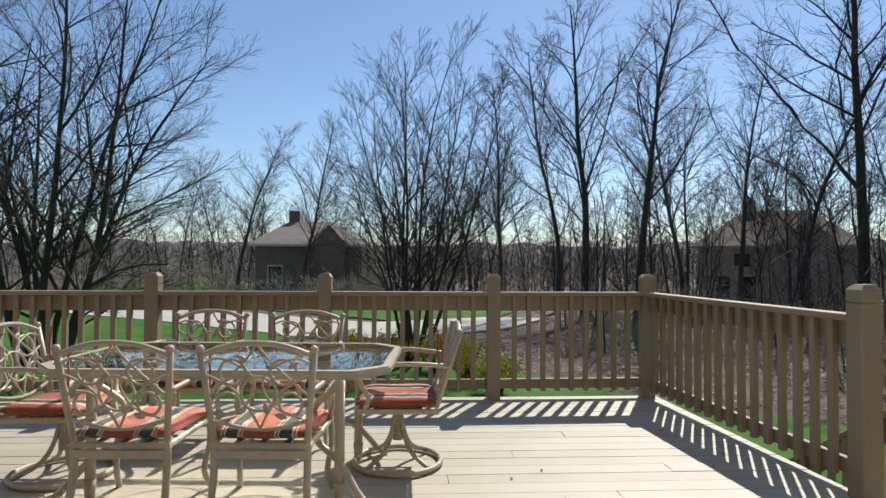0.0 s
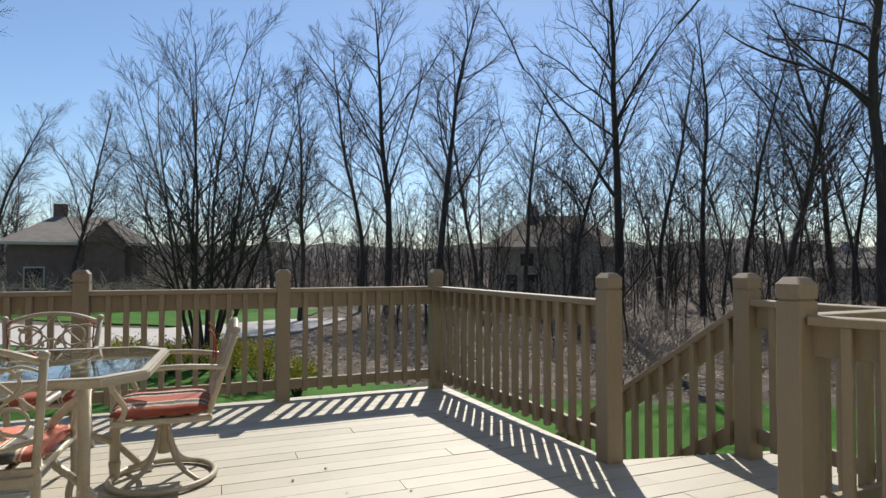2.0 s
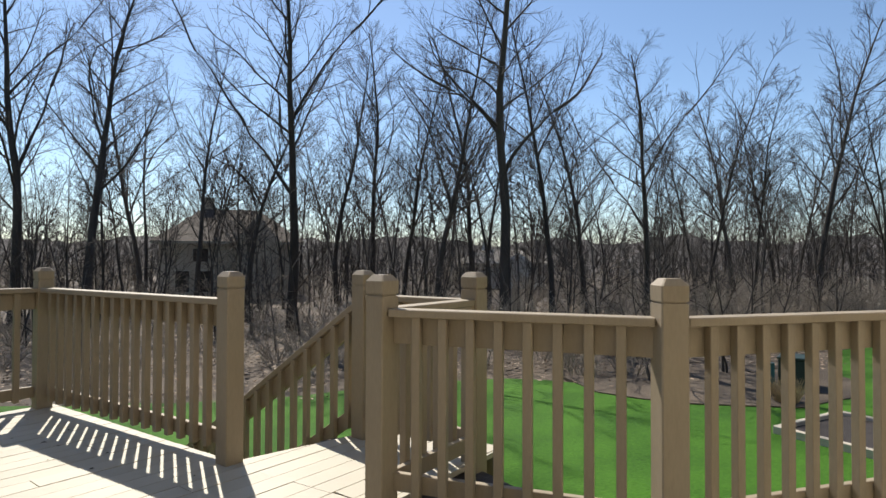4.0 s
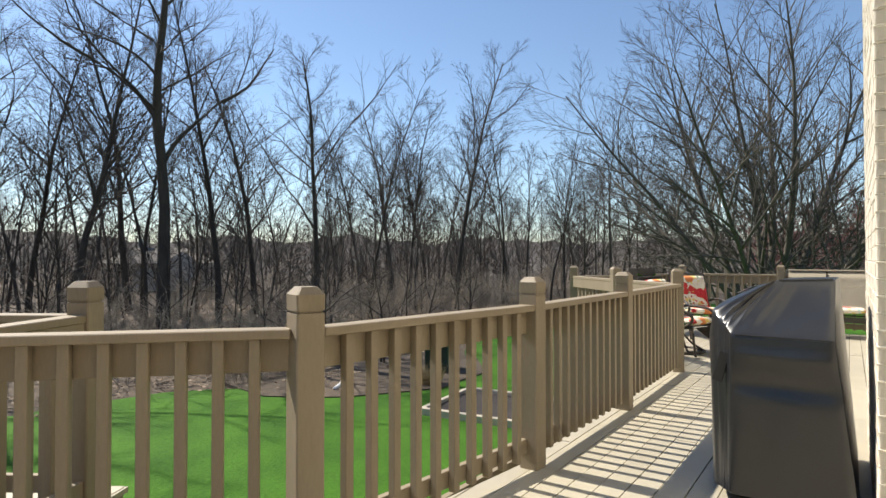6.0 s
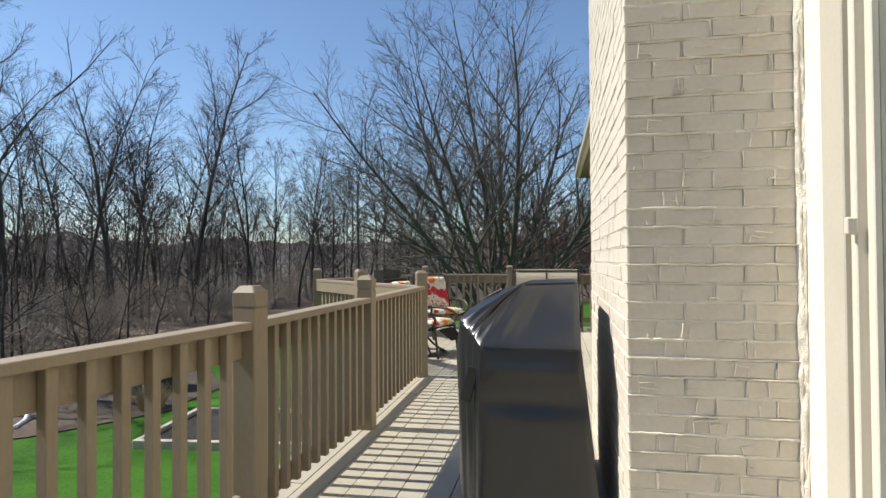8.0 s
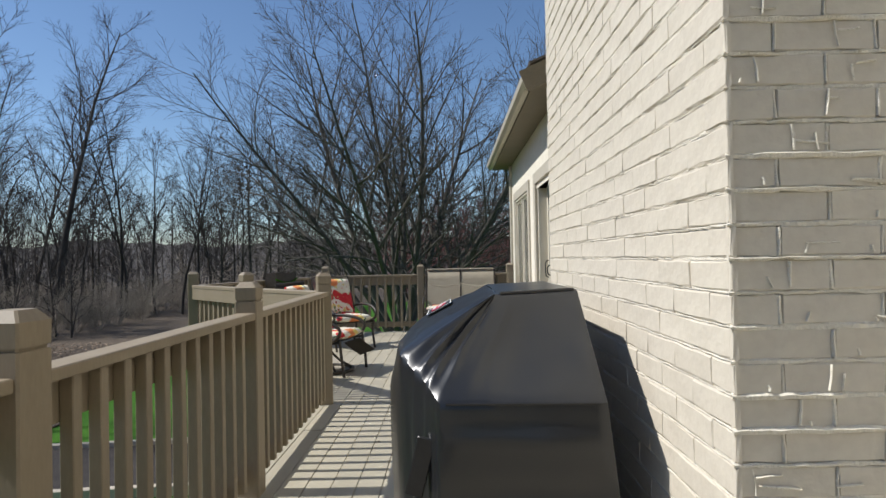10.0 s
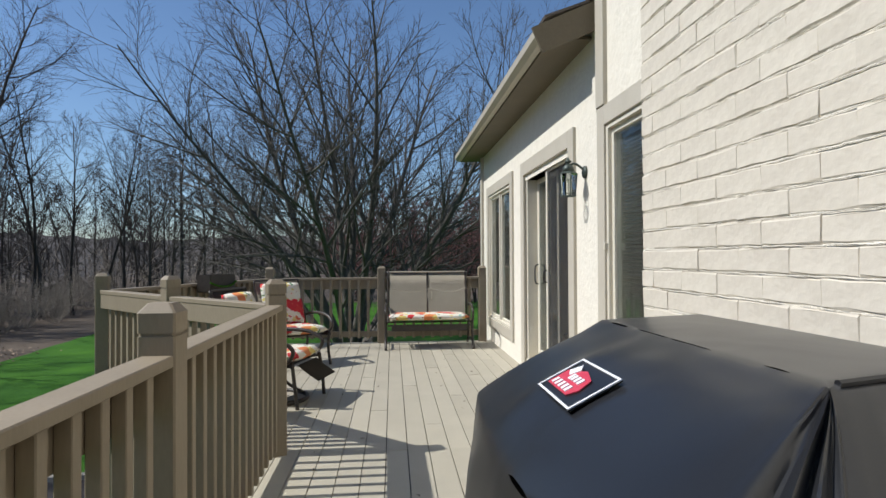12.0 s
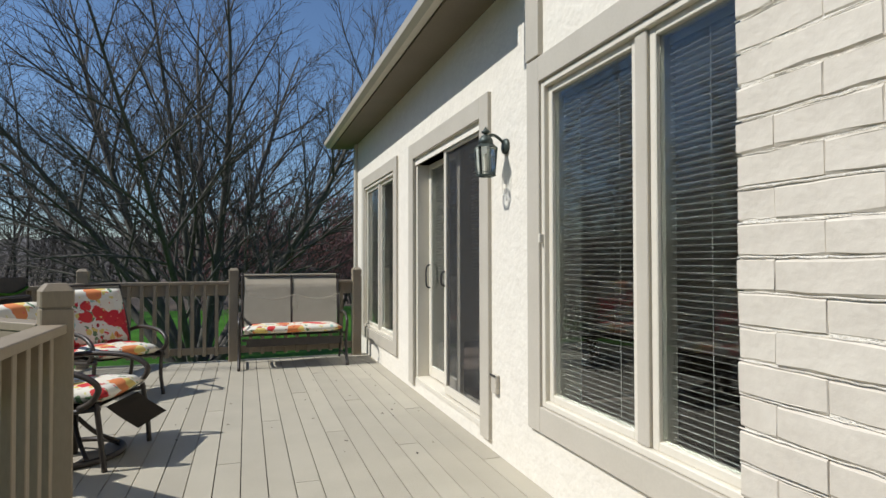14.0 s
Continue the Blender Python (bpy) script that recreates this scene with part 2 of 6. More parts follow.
def post_meshes(bottom):
    bm = prism(chamfer_square(POST_W, 0.006), bottom, POST_Z - 0.105)
    shaft = finish(bm, "post_shaft", RAIL)
    bm = prism(chamfer_square(POST_W - 0.014, 0.005), POST_Z - 0.106, POST_Z - 0.094)
    levels = ((POST_W, POST_Z - 0.094), (POST_W + 0.002, POST_Z - 0.03), (POST_W - 0.045, POST_Z))
    rings = [[bm.verts.new((x, y, z)) for x, y in chamfer_square(w, 0.006)] for w, z in levels]
    for a, b in zip(rings, rings[1:]):
        for i in range(8):
            bm.faces.new((a[i], a[(i + 1) % 8], b[(i + 1) % 8], b[i]))
    bm.faces.new(rings[0][::-1])
    bm.faces.new(rings[-1])
    return shaft, finish(bm, "post_cap", RAIL)


SHAFT, CAP = post_meshes(-0.25)


def post(p, degrees, label="square taupe railing post with a chamfered cap"):
    t = thing("railing_post", label, "post", pose(p[0], p[1], 0, 0, 0, degrees), "deck railing posts")
    part("shaft", SHAFT, RAIL, t)
    part("cap", CAP, RAIL, t)
    return t


BALUSTER_W = 0.042
BALUSTER = finish(add_box(bmesh.new(), (BALUSTER_W, BALUSTER_W, CAP_Z - 0.038 - 0.075), (0, 0, (CAP_Z - 0.038 + 0.075) / 2), bevel=0.003), "baluster", RAIL)


def railing(p, q, inside=1, label="taupe painted wooden deck railing section with square balusters", pitch=0.135):
    """A section from post to post; the balusters stand on the side of the boards that inside tells (1: to the left of p to q)."""
    d = Vector((q[0] - p[0], q[1] - p[1], 0))
    length = d.length - POST_W
    t = thing("deck_railing", label, "railing", pose((p[0] + q[0]) / 2, (p[1] + q[1]) / 2, 0, 0, 0, math.degrees(math.atan2(d.y, d.x))), "deck railing sections")
    s = inside
    part("cap_rail", box((length + 0.004, 0.10, 0.038), (0, s * 0.005, CAP_Z - 0.019), bevel=0.004), RAIL, t)
    part("upper_rail", box((length, 0.036, 0.135), (0, -s * 0.022, CAP_Z - 0.038 - 0.0685), bevel=0.003), RAIL, t)
    part("lower_rail", box((length, 0.036, 0.088), (0, -s * 0.022, 0.135), bevel=0.003), RAIL, t)
    n = max(1, round(length / pitch) - 1)
    for i in range(n):
        b = part("baluster", BALUSTER, RAIL, t)
        b.location = ((i + 1) / (n + 1) * length - length / 2, s * 0.018, 0)
    return t


for p, a in ((PA3, HEAD), (PA2, HEAD), (PA, HEAD), (PB, HEAD), (PC, HEAD), (PD, HEAD), (PE, HEAD), (PF, HEAD), (PG, HEAD), (PI, -20), (PJ, -4), (PK, 0), (PL, 22), (PR, 45), (PQ, 15), (PS, 0), (PT, 0), (PU, 0)):
    post(p, a)
for p, q, s in ((PA3, PA2, -1), (PA2, PA, -1), (PA, PB, -1), (PB, PC, -1), (PC, PD, -1), (PE, PG, -1), (PG, PF, -1), (PF, PI, -1), (PI, PJ, -1), (PJ, PK, -1), (PK, PL, -1), (PL, PR, -1), (PR, PQ, -1), (PQ, PS, -1), (PS, PT, -1), (PT, PU, -1)):
    railing(p, q, s)


# ---- house ----
def wall_with_openings(name, x0, x1, z0, z1, y0, y1, holes, mat, label):
    """A wall along x from y0 to y1, with real openings (xa, xb, za, zb)."""
    bm = bmesh.new()
    xs = sorted({x0, x1, *[h[0] for h in holes], *[h[1] for h in holes]})
    for a, b in zip(xs, xs[1:]):
        cuts = sorted((h[2], h[3]) for h in holes if h[0] <= a and h[1] >= b)
        z = z0
        for lo, hi in cuts + [(z1, z1)]:
            if lo > z:
                add_box(bm, (b - a, y1 - y0, lo - z), ((a + b) / 2, (y0 + y1) / 2, (lo + z) / 2))
            z = hi
    bmesh.ops.remove_doubles(bm, verts=bm.verts, dist=0.0005)
    ob = part(name, bm, mat)
    return tagged(ob, label, "wall", kind="structure")


WIN1 = (7.62, 9.50, 0.45, 2.215)
DOOR = (10.36, 12.06, 0.10, 2.15)
WIN2 = (12.86, 14.55, 0.36, 2.22)
WIN0 = (3.10, 5.10, 0.25, 2.215)
wall_with_openings("wall_low", 9.66, 15.25, GROUND, 3.2, 0.06, WALL_Y, [DOOR, WIN2], STUCCO, "cream stucco house wall under a low eave")
# out-of-view stretch, added dark so less light bounces onto rails and chairs
wall_with_openings("wall_west", -6.3, 2.9, GROUND, 6.4, 0.0606, WALL_Y, [], DIM_WALL, "unseen plain house wall along the first deck, made dark to cut bounce light")
wall_with_openings("wall_high", 2.9, 9.66, GROUND, 6.4, 0.0603, WALL_Y + 0.0003, [WIN1, WIN0], STUCCO, "tall cream stucco house wall")
for nm, sz, at in (("wall_back", (21.55, 0.2, 8.0), (4.475, -4.1, 2.3)), ("wall_side", (0.2, 4.1, 5.0), (15.149, -1.98, 0.8)), ("wall_end", (0.2, 4.1, 8.0), (-6.2, -1.98, 2.3))):
    tagged(part(nm, box(sz, at), STUCCO), "plain stucco house wall", "wall", kind="structure")
tagged(part("floor_inside", box((21.3, 4.0, 0.1), (4.475, -1.96, -0.05)), material("dim_carpet", (0.12, 0.09, 0.07), (0.18, 0.14, 0.11), 0.9), None), "dim room floor behind the glass", "floor", kind="structure")
ceil = part("ceiling", box((21.3, 4.0, 0.1), (4.475, -1.96, 2.75)), VINYL)
tagged(ceil, "plain pale ceiling of the dim room", "ceiling", kind="structure")

# eave, gutter and roof over the low wing
bm = bmesh.new()
y_out = 0.62
# soffit colour carries the shade under the eave
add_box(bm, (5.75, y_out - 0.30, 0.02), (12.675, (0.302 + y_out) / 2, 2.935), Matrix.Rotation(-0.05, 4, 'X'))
tagged(part("soffit", bm, SOFFIT), "tan soffit under the eave, its paint darkened for the shade there", "soffit", kind="structure")
bm = bmesh.new()
prof = [(y - 0.12, z) for y, z in ((0.745, 2.935), (0.80, 2.935), (0.84, 2.97), (0.85, 3.02), (0.835, 3.02), (0.825, 2.975), (0.79, 2.945), (0.765, 2.945), (0.765, 3.02), (0.745, 3.02))]
a = [bm.verts.new((9.80, y, z)) for y, z in prof]
b = [bm.verts.new((15.6, y, z)) for y, z in prof]
bm.faces.new(a)
bm.faces.new(b[::-1])
for i in range(len(prof)):
    bm.faces.new((a[i], b[i], b[(i + 1) % len(prof)], a[(i + 1) % len(prof)]))
bmesh.ops.recalc_face_normals(bm, faces=bm.faces)
tagged(part("gutter", bm, TRIM), "taupe metal rain gutter along the eave", "gutter", kind="structure")
roof = thing("roof", "brown shingled roof over the low wing", "roof", kind="structure")
bm = bmesh.new()
run = 4.95
for k in range(15):
    s0 = k * 0.33
    add_box(bm, (5.95, 0.36, 0.02), (12.67, 0.68 - s0 - 0.16, 3.045 + (s0 + 0.16) * 0.45), Matrix.Rotation(-0.36, 4, 'X'))
part("shingle_courses", bm, SHINGLE, roof)
tagged(part("trim_gable", box((0.03, 1.2, 0.2), (9.70, 0.20, 3.12), Matrix.Rotation(-0.42, 4, 'X')), SOFFIT), "taupe board at the end of the eave, coloured dark for shade", "trim", kind="structure")


def glass_material():
    m = bpy.data.materials.new("window_glass")
    m.use_nodes = True
    b = m.node_tree.nodes["Principled BSDF"]
    b.inputs["Base Color"].default_value = (0.62, 0.68, 0.68, 1)
    b.inputs["Roughness"].default_value = 0.02
    b.inputs["Transmission Weight"].default_value = 1.0
    b.inputs["IOR"].default_value = 1.5
    return m


GLASS = glass_material()
# pale slats coloured darker, since the panes hold back no sun
BLIND = material("dimmed_blind_slats", (0.20, 0.195, 0.175), (0.25, 0.24, 0.215), 0.5, bump=0)
SCREEN = material("insect_screen", (0.02, 0.02, 0.02), (0.03, 0.03, 0.03), 0.6, bump=0)
SCREEN.node_tree.nodes["Principled BSDF"].inputs["Alpha"].default_value = 0.45
BLACK_METAL = material("black_painted_metal", (0.012, 0.012, 0.012), (0.03, 0.028, 0.026), 0.4, scale=20, fine=120, bump=0.1, bump_dist=0.002)


def frame_boards(t, name, x0, x1, z0, z1, w, y0, y1, mat, label=""):
    """Four boards round an opening, on its outside by w, between y0 and y1."""
    yc, d = (y0 + y1) / 2, y1 - y0
    for size, at in (((w, d, z1 - z0 + 2 * w), (x0 - w / 2, yc, (z0 + z1) / 2)), ((w, d, z1 - z0 + 2 * w), (x1 + w / 2, yc, (z0 + z1) / 2)),
                     ((x1 - x0, d, w), ((x0 + x1) / 2, yc, z1 + w / 2)), ((x1 - x0, d, w), ((x0 + x1) / 2, yc, z0 - w / 2))):
        part(name, box(size, at, bevel=0.004), mat, t, label)


def pane(t, x0, x1, z0, z1, y):
    g = part("pane", box((x1 - x0, 0.006, z1 - z0), ((x0 + x1) / 2, y, (z0 + z1) / 2)), GLASS, t)
    g.visible_shadow = False
    return g


SLAT_CACHE = {}


def blind(x0, x1, z0, z1, y, label="closed horizontal window blind, pale slats darkened for the dimness behind glass"):
    t = thing("window_blind", label, "blind")
    w = round(x1 - x0, 3)
    if w not in SLAT_CACHE:
        SLAT_CACHE[w] = finish(box((w, 0.025, 0.0015), m=Matrix.Rotation(radians(14), 4, 'X')), "slat", BLIND)
    n = int((z1 - z0) / 0.0265)
    for i in range(n):
        s = part("slat", SLAT_CACHE[w], BLIND, t)
        s.location = ((x0 + x1) / 2, y, z1 - 0.05 - i * 0.0265)
    part("head_rail", box((w, 0.03, 0.035), ((x0 + x1) / 2, y, z1 - 0.018)), BLIND, t)
    for x in (x0 + 0.25 * w, x0 + 0.75 * w):
        part("cord", tube([(x, y + 0.014, z0), (x, y + 0.014, z1)], 0.0015, 5), BLIND, t)


def window(name, hole, label, mull, blinds=True, casing=0.14):
    x0, x1, z0, z1 = hole
    t = thing(name, label, "window", kind="structure")
    frame_boards(t, "casing", x0, x1, z0, z1, casing, WALL_Y - 0.01, WALL_Y + 0.028, TRIM, "taupe painted casing board")
    e = 0.035
    frame_boards(t, "window_frame", x0 + e, x1 - e, z0 + e, z1 - e, e - 0.002, 0.15, WALL_Y + 0.012, VINYL, "almond vinyl frame")
    edges = [x0 + e] + [m for m in mull] + [x1 - e]
    for m in mull:
        part("mullion", box((0.075, 0.15, z1 - z0 - 2 * e - 0.004), (m, 0.225, (z0 + z1) / 2), bevel=0.004), TRIM, t)
    for a, b in zip(edges, edges[1:]):
        a2, b2 = a + (0.04 if a in mull else 0.002), b - (0.04 if b in mull else 0.002)
        s = 0.038
        frame_boards(t, "sash", a2 + s, b2 - s, z0 + e + s, z1 - e - s, s, 0.235, 0.285, VINYL)
        pane(t, a2 + s, b2 - s, z0 + e + s, z1 - e - s, 0.262)
        if blinds:
            blind(a2 + s + 0.008, b2 - s - 0.008, z0 + e + s, z1 - e - s, 0.205)
    return t


window("window_1", WIN1, "tall double window with almond frame and closed blinds", [8.66])
window("window_2", WIN2, "double casement window with taupe casing", [13.71], blinds=False)
w0 = window("window_3", WIN0, "tall window with almond frame beside the brick chimney", [4.08])
part("latch", box((0.018, 0.03, 0.05), (5.065, 0.325, 1.36), bevel=0.004), VINYL, w0)
part("latch", box((0.018, 0.03, 0.05), (9.478, 0.325, 1.36), bevel=0.004), VINYL, w0)

# sliding door
d1 = thing("door_1", "sliding glass patio door with taupe casing, ajar", "door", kind="structure")
x0, x1, z0, z1 = DOOR
for size, at in (((0.15, 0.04, 2.3), (x0 - 0.075, 0.309, 1.21)), ((0.15, 0.04, 2.3), (x1 + 0.075, 0.309, 1.21)), ((x1 - x0, 0.04, 0.15), ((x0 + x1) / 2, 0.309, z1 + 0.135))):
    part("casing", box(size, at, bevel=0.004), TRIM, d1)
for size, at in (((0.04, 0.2, 2.09), (x0 + 0.02, 0.19, 1.145)), ((0.04, 0.2, 2.09), (x1 - 0.02, 0.19, 1.145)), ((x1 - x0 - 0.08, 0.2, 0.06), ((x0 + x1) / 2, 0.19, z1 + 0.03)), ((x1 - x0 - 0.08, 0.22, 0.04), ((x0 + x1) / 2, 0.2, z0 + 0.02))):
    part("door_frame", box(size, at, bevel=0.003), VINYL, d1)
for a, b, y, nm in ((x0 + 0.045, x0 + 0.90, 0.262, "screen_panel"), (x0 + 0.80, x1 - 0.045, 0.16, "door_panel")):
    s = 0.075 if nm == "door_panel" else 0.05
    pn = part(nm, box((s, 0.035, 2.03), (a + s / 2, y, 1.165), bevel=0.003), VINYL, d1)
    part("stile", box((s, 0.035, 2.03), (b - s / 2, y, 1.165), bevel=0.003), VINYL, pn)
    part("top_rail", box((b - a - 2 * s, 0.035, s), ((a + b) / 2, y, 2.18 - s / 2), bevel=0.003), VINYL, pn)
    part("foot_rail", box((b - a - 2 * s, 0.035, s * 1.3), ((a + b) / 2, y, 0.15 + s * 0.65), bevel=0.003), VINYL, pn)
    g = part("pane", box((b - a - 2 * s, 0.005, 2.03 - 2.3 * s), ((a + b) / 2, y, 1.165 + 0.15 * s)), SCREEN if nm == "screen_panel" else GLASS, pn)
    g.visible_shadow = False
part("door_handle", tube(spline([(x0 + 0.875, 0.28, 1.03), (x0 + 0.875, 0.31, 1.05), (x0 + 0.875, 0.31, 1.13), (x0 + 0.875, 0.28, 1.15)]), 0.008), BLACK_METAL, d1, "black pull handle")
part("door_handle", tube(spline([(x1 - 0.085, 0.178, 0.98), (x1 - 0.085, 0.215, 1.01), (x1 - 0.085, 0.215, 1.17), (x1 - 0.085, 0.178, 1.2)]), 0.008), BLACK_METAL, d1, "black pull handle")
blind(x0 + 0.09, x0 + 0.72, 0.25, 2.1, 0.10)
blind(x0 + 0.90, x1 - 0.13, 0.25, 2.1, 0.12)

# upright trim by the tall wall and foot of the wall
tagged(part("trim_corner", box((0.15, 0.036, 4.2), (9.566, 0.317, 4.46), bevel=0.004), TRIM), "upright taupe trim board on the stucco", "trim", kind="structure")
tagged(part("trim_end", box((0.13, 0.04, 4.75), (15.19, 0.32, 0.675), bevel=0.004), TRIM), "upright taupe corner board of the house", "trim", kind="structure")

# chimney core; its bricks follow at the end of the file
chimney = thing("chimney", "cream painted brick chimney breast on the house wall", "chimney", kind="structure")
part("core", box((CH_X1 - CH_X0 - 0.02, CH_Y - WALL_Y - 0.011, 8.0), ((CH_X0 + CH_X1) / 2, (CH_Y + WALL_Y) / 2 - 0.0025, 2.4)), MORTAR, chimney)


# ---- trees ----
def bars(name, p0, p1, r0, r1, k, mat):
    """Tapered k-sided bars for arrays of segments, as one mesh."""
    d = p1 - p0
    d = d / np.maximum(np.linalg.norm(d, axis=1, keepdims=True), 1e-9)
    ref = np.where(np.abs(d[:, 2:3]) < 0.9, np.array([[0, 0, 1.0]]), np.array([[1.0, 0, 0]]))
    u = np.cross(d, ref)
    u /= np.linalg.norm(u, axis=1, keepdims=True)
    v = np.cross(d, u)
    ang = np.arange(k) * 2 * np.pi / k
    off = u[:, None, :] * np.cos(ang)[None, :, None] + v[:, None, :] * np.sin(ang)[None, :, None]
    both = np.concatenate([p0[:, None, :] + off * r0[:, None, None], p1[:, None, :] + off * r1[:, None, None]], axis=1)
    n = len(p0)
    st = np.arange(n)[:, None] * 2 * k
    i = np.arange(k)[None, :]
    j = (i + 1) % k
    f = np.stack([st + i, st + k + i, st + k + j, st + j], axis=2).reshape(-1, 4)
    me = bpy.data.meshes.new(name)
    me.vertices.add(n * 2 * k)
    me.vertices.foreach_set("co", both.ravel())
    me.loops.add(f.size)
    me.loops.foreach_set("vertex_index", f.ravel().astype(np.int32))
    me.polygons.add(len(f))
    me.polygons.foreach_set("loop_start", np.arange(0, f.size, 4, dtype=np.int32))
    me.polygons.foreach_set("use_smooth", np.ones(len(f), dtype=bool))
    me.update(calc_edges=True)
    me.materials.append(mat)
    return me


def arrays(segs):
    return (np.array([s[0] for s in segs], dtype=float), np.array([s[1] for s in segs], dtype=float),
            np.array([s[2] for s in segs], dtype=float), np.array([s[3] for s in segs], dtype=float))


def ring_mesh(name, segs, mats, sides_of):
    """Bars with the same number of sides for a list of segments (p0, p1, r0, r1, level)."""
    return bars(name, *arrays(segs), sides_of(3), mats[0])


def scatter(name, kinds, places, mat, k=3):
    """Many small plants as one mesh: places are (kind, x, y, z, turn, scale, thickness)."""
    out = [[], [], [], []]
    packed = [arrays(s) for s in kinds]
    for kind, x, y, z, a, s, th in places:
        c, n = math.cos(a) * s, math.sin(a) * s
        rot = np.array([[c, n, 0], [-n, c, 0], [0, 0, s]])
        p0, p1, r0, r1 = packed[kind]
        at = np.array([x, y, z])
        out[0].append(p0 @ rot + at)
        out[1].append(p1 @ rot + at)
        out[2].append(r0 * th)
        out[3].append(r1 * th)
    return bars(name, *[np.concatenate(o) for o in out], k, mat)


def grow(seed, height, radius, stems=1, lean=(0.0, 0.1), kids=(10, 8, 6, 4), angle=(45, 40, 38, 35), ratio=(0.4, 0.45, 0.5, 0.55), lift=(0.0, 0.10, 0.06, 0.05, 0.03),
         wobble=0.05, clear=0.3, thin=0.006, limbs=(), shape=0.6, spread=0.0, steps=(11, 8, 5, 3, 2), droop=0.0):
    """Branches of a bare tree: tapered segments (p0, p1, r0, r1, level). limbs: (share of the stem's height, compass turn, angle, length as a share of the
    height) of main limbs; shape: how much shorter branches are at a stem's tip than at its foot; droop: how far the lowest branches hang."""
    r = random.Random(seed)
    segs = []

    def aside(d, deg, az):
        axis = Matrix.Rotation(az, 3, d) @ d.orthogonal().normalized()
        return (Matrix.Rotation(radians(deg), 3, axis) @ d).normalized()

    def branch(p, d, length, rad, level, bend=0.0):
        n = steps[level]
        tip = max(thin * 0.55, rad * (0.14 if level == 0 else 0.3))
        nodes = [(p.copy(), rad, d.copy())]
        drift = Vector((0, 0, 0))
        w = wobble * (1.0, 1.25, 1.3, 1.2, 1.2)[level]
        for i in range(n):
            drift = drift * 0.35 + Vector((r.gauss(0, w), r.gauss(0, w), r.gauss(0, w * 0.6)))
            d = (d + drift + Vector((0, 0, (lift[level] + bend) * (1.1 - d.z)))).normalized()
            q = p + d * (length / n)
            ra, rb = rad + (tip - rad) * (i / n) ** 0.85, rad + (tip - rad) * ((i + 1) / n) ** 0.85
            segs.append((tuple(p), tuple(q), ra, rb, level))
            p = q
            nodes.append((p.copy(), rb, d.copy()))
        if level >= len(kids):
            return p, d
        if level == 0:
            for f, az, g, share in limbs:
                i = min(n, max(1, round(f * n)))
                a = radians(az)
                dd = Vector((math.cos(a) * math.sin(radians(g)), math.sin(a) * math.sin(radians(g)), math.cos(radians(g))))
                limb(nodes[i][0], dd, height * share, nodes[i][1] * 0.6)
        k = max(1, round(kids[level] * r.uniform(0.85, 1.15)))
        lo = clear if level == 0 else 0.16
        az = r.uniform(0, 6.28)
        for c in range(k):
            f = min(0.995, lo + (1 - lo) * (c + r.uniform(0.1, 0.9)) / k)
            i = min(n - 1, int(f * n))
            a, b = nodes[i], nodes[i + 1]
            at = a[0].lerp(b[0], f * n - i)
            az += 2.4 + r.gauss(0, 0.35)
            g = max(12, r.gauss(angle[level], 7))
            ln = length * ratio[level] * (1 + 0.25 * shape - shape * (f - lo) / (1 - lo)) * r.uniform(0.7, 1.2)
            cr = max(thin, min(b[1] * 0.75, ln * 0.0125, rad * 0.5))
            sag = -droop * max(0.0, 1 - (f - lo) * 2.2) if level == 0 else 0.0
            branch(at, aside(b[2], g, az), ln, cr, level + 1, sag)
        return nodes[-1][0], nodes[-1][2]

    def limb(p, d, length, rad):
        """A main limb, kinked once or twice, that bears branches like a stem."""
        parts = r.choice((2, 3))
        for i in range(parts):
            p, d = branch(p, d, length / parts, rad, 1)
            rad = max(thin * 2, rad * 0.72)
            d = aside(d, r.uniform(8, 26), r.uniform(0, 6.28))

    for s in range(stems):
        a = s * 2.4 + r.uniform(-0.3, 0.3)
        f = (s + 0.5) / stems
        tilt = lean[0] + (lean[1] - lean[0]) * (f ** 0.7 if stems > 1 else r.random())
        d = Vector((math.cos(a) * tilt, math.sin(a) * tilt, 1)).normalized()
        o = Vector((math.cos(a), math.sin(a), 0)) * (spread * f)
        branch(o + Vector((0, 0, -0.2)), d, height * r.uniform(0.9, 1.0) * (1 - 0.12 * f if stems > 1 else 1), radius * (r.uniform(0.75, 1.0) if stems > 1 else 1), 0)
    return segs


def tree_meshes(name, segs, bark, twig, split=2):
    fat = bars(name + "_trunk", *arrays([s for s in segs if s[4] < split]), 7, bark)
    return fat, bars(name + "_crown", *arrays([s for s in segs if s[4] >= split]), 3, twig)


def plant(name, meshes, at, turn_deg, label, scale=1.0, group=""):
    t = thing(name, label, "tree", pose(at[0], at[1], at[2] if len(at) > 2 else GROUND, 0, 0, turn_deg), group)
    t.scale = (scale, scale, scale)
    part("trunk", meshes[0], None, t)
    part("crown", meshes[1], None, t)
    return t


maple = tree_meshes("maple", grow(11, 11.2, 0.15, stems=13, lean=(0.05, 0.85), kids=(17, 9, 7), angle=(38, 34, 32), ratio=(0.34, 0.5, 0.52), lift=(0.012, 0.045, 0.03, 0.02, 0.02), wobble=0.04, clear=0.16, thin=0.0048, spread=0.55, droop=0.12), BARK_PALE, TWIG_PALE)
plant("tree", maple, (25.0, 3.2), 20, "large bare multi-stemmed maple with grey bark", 1.06)
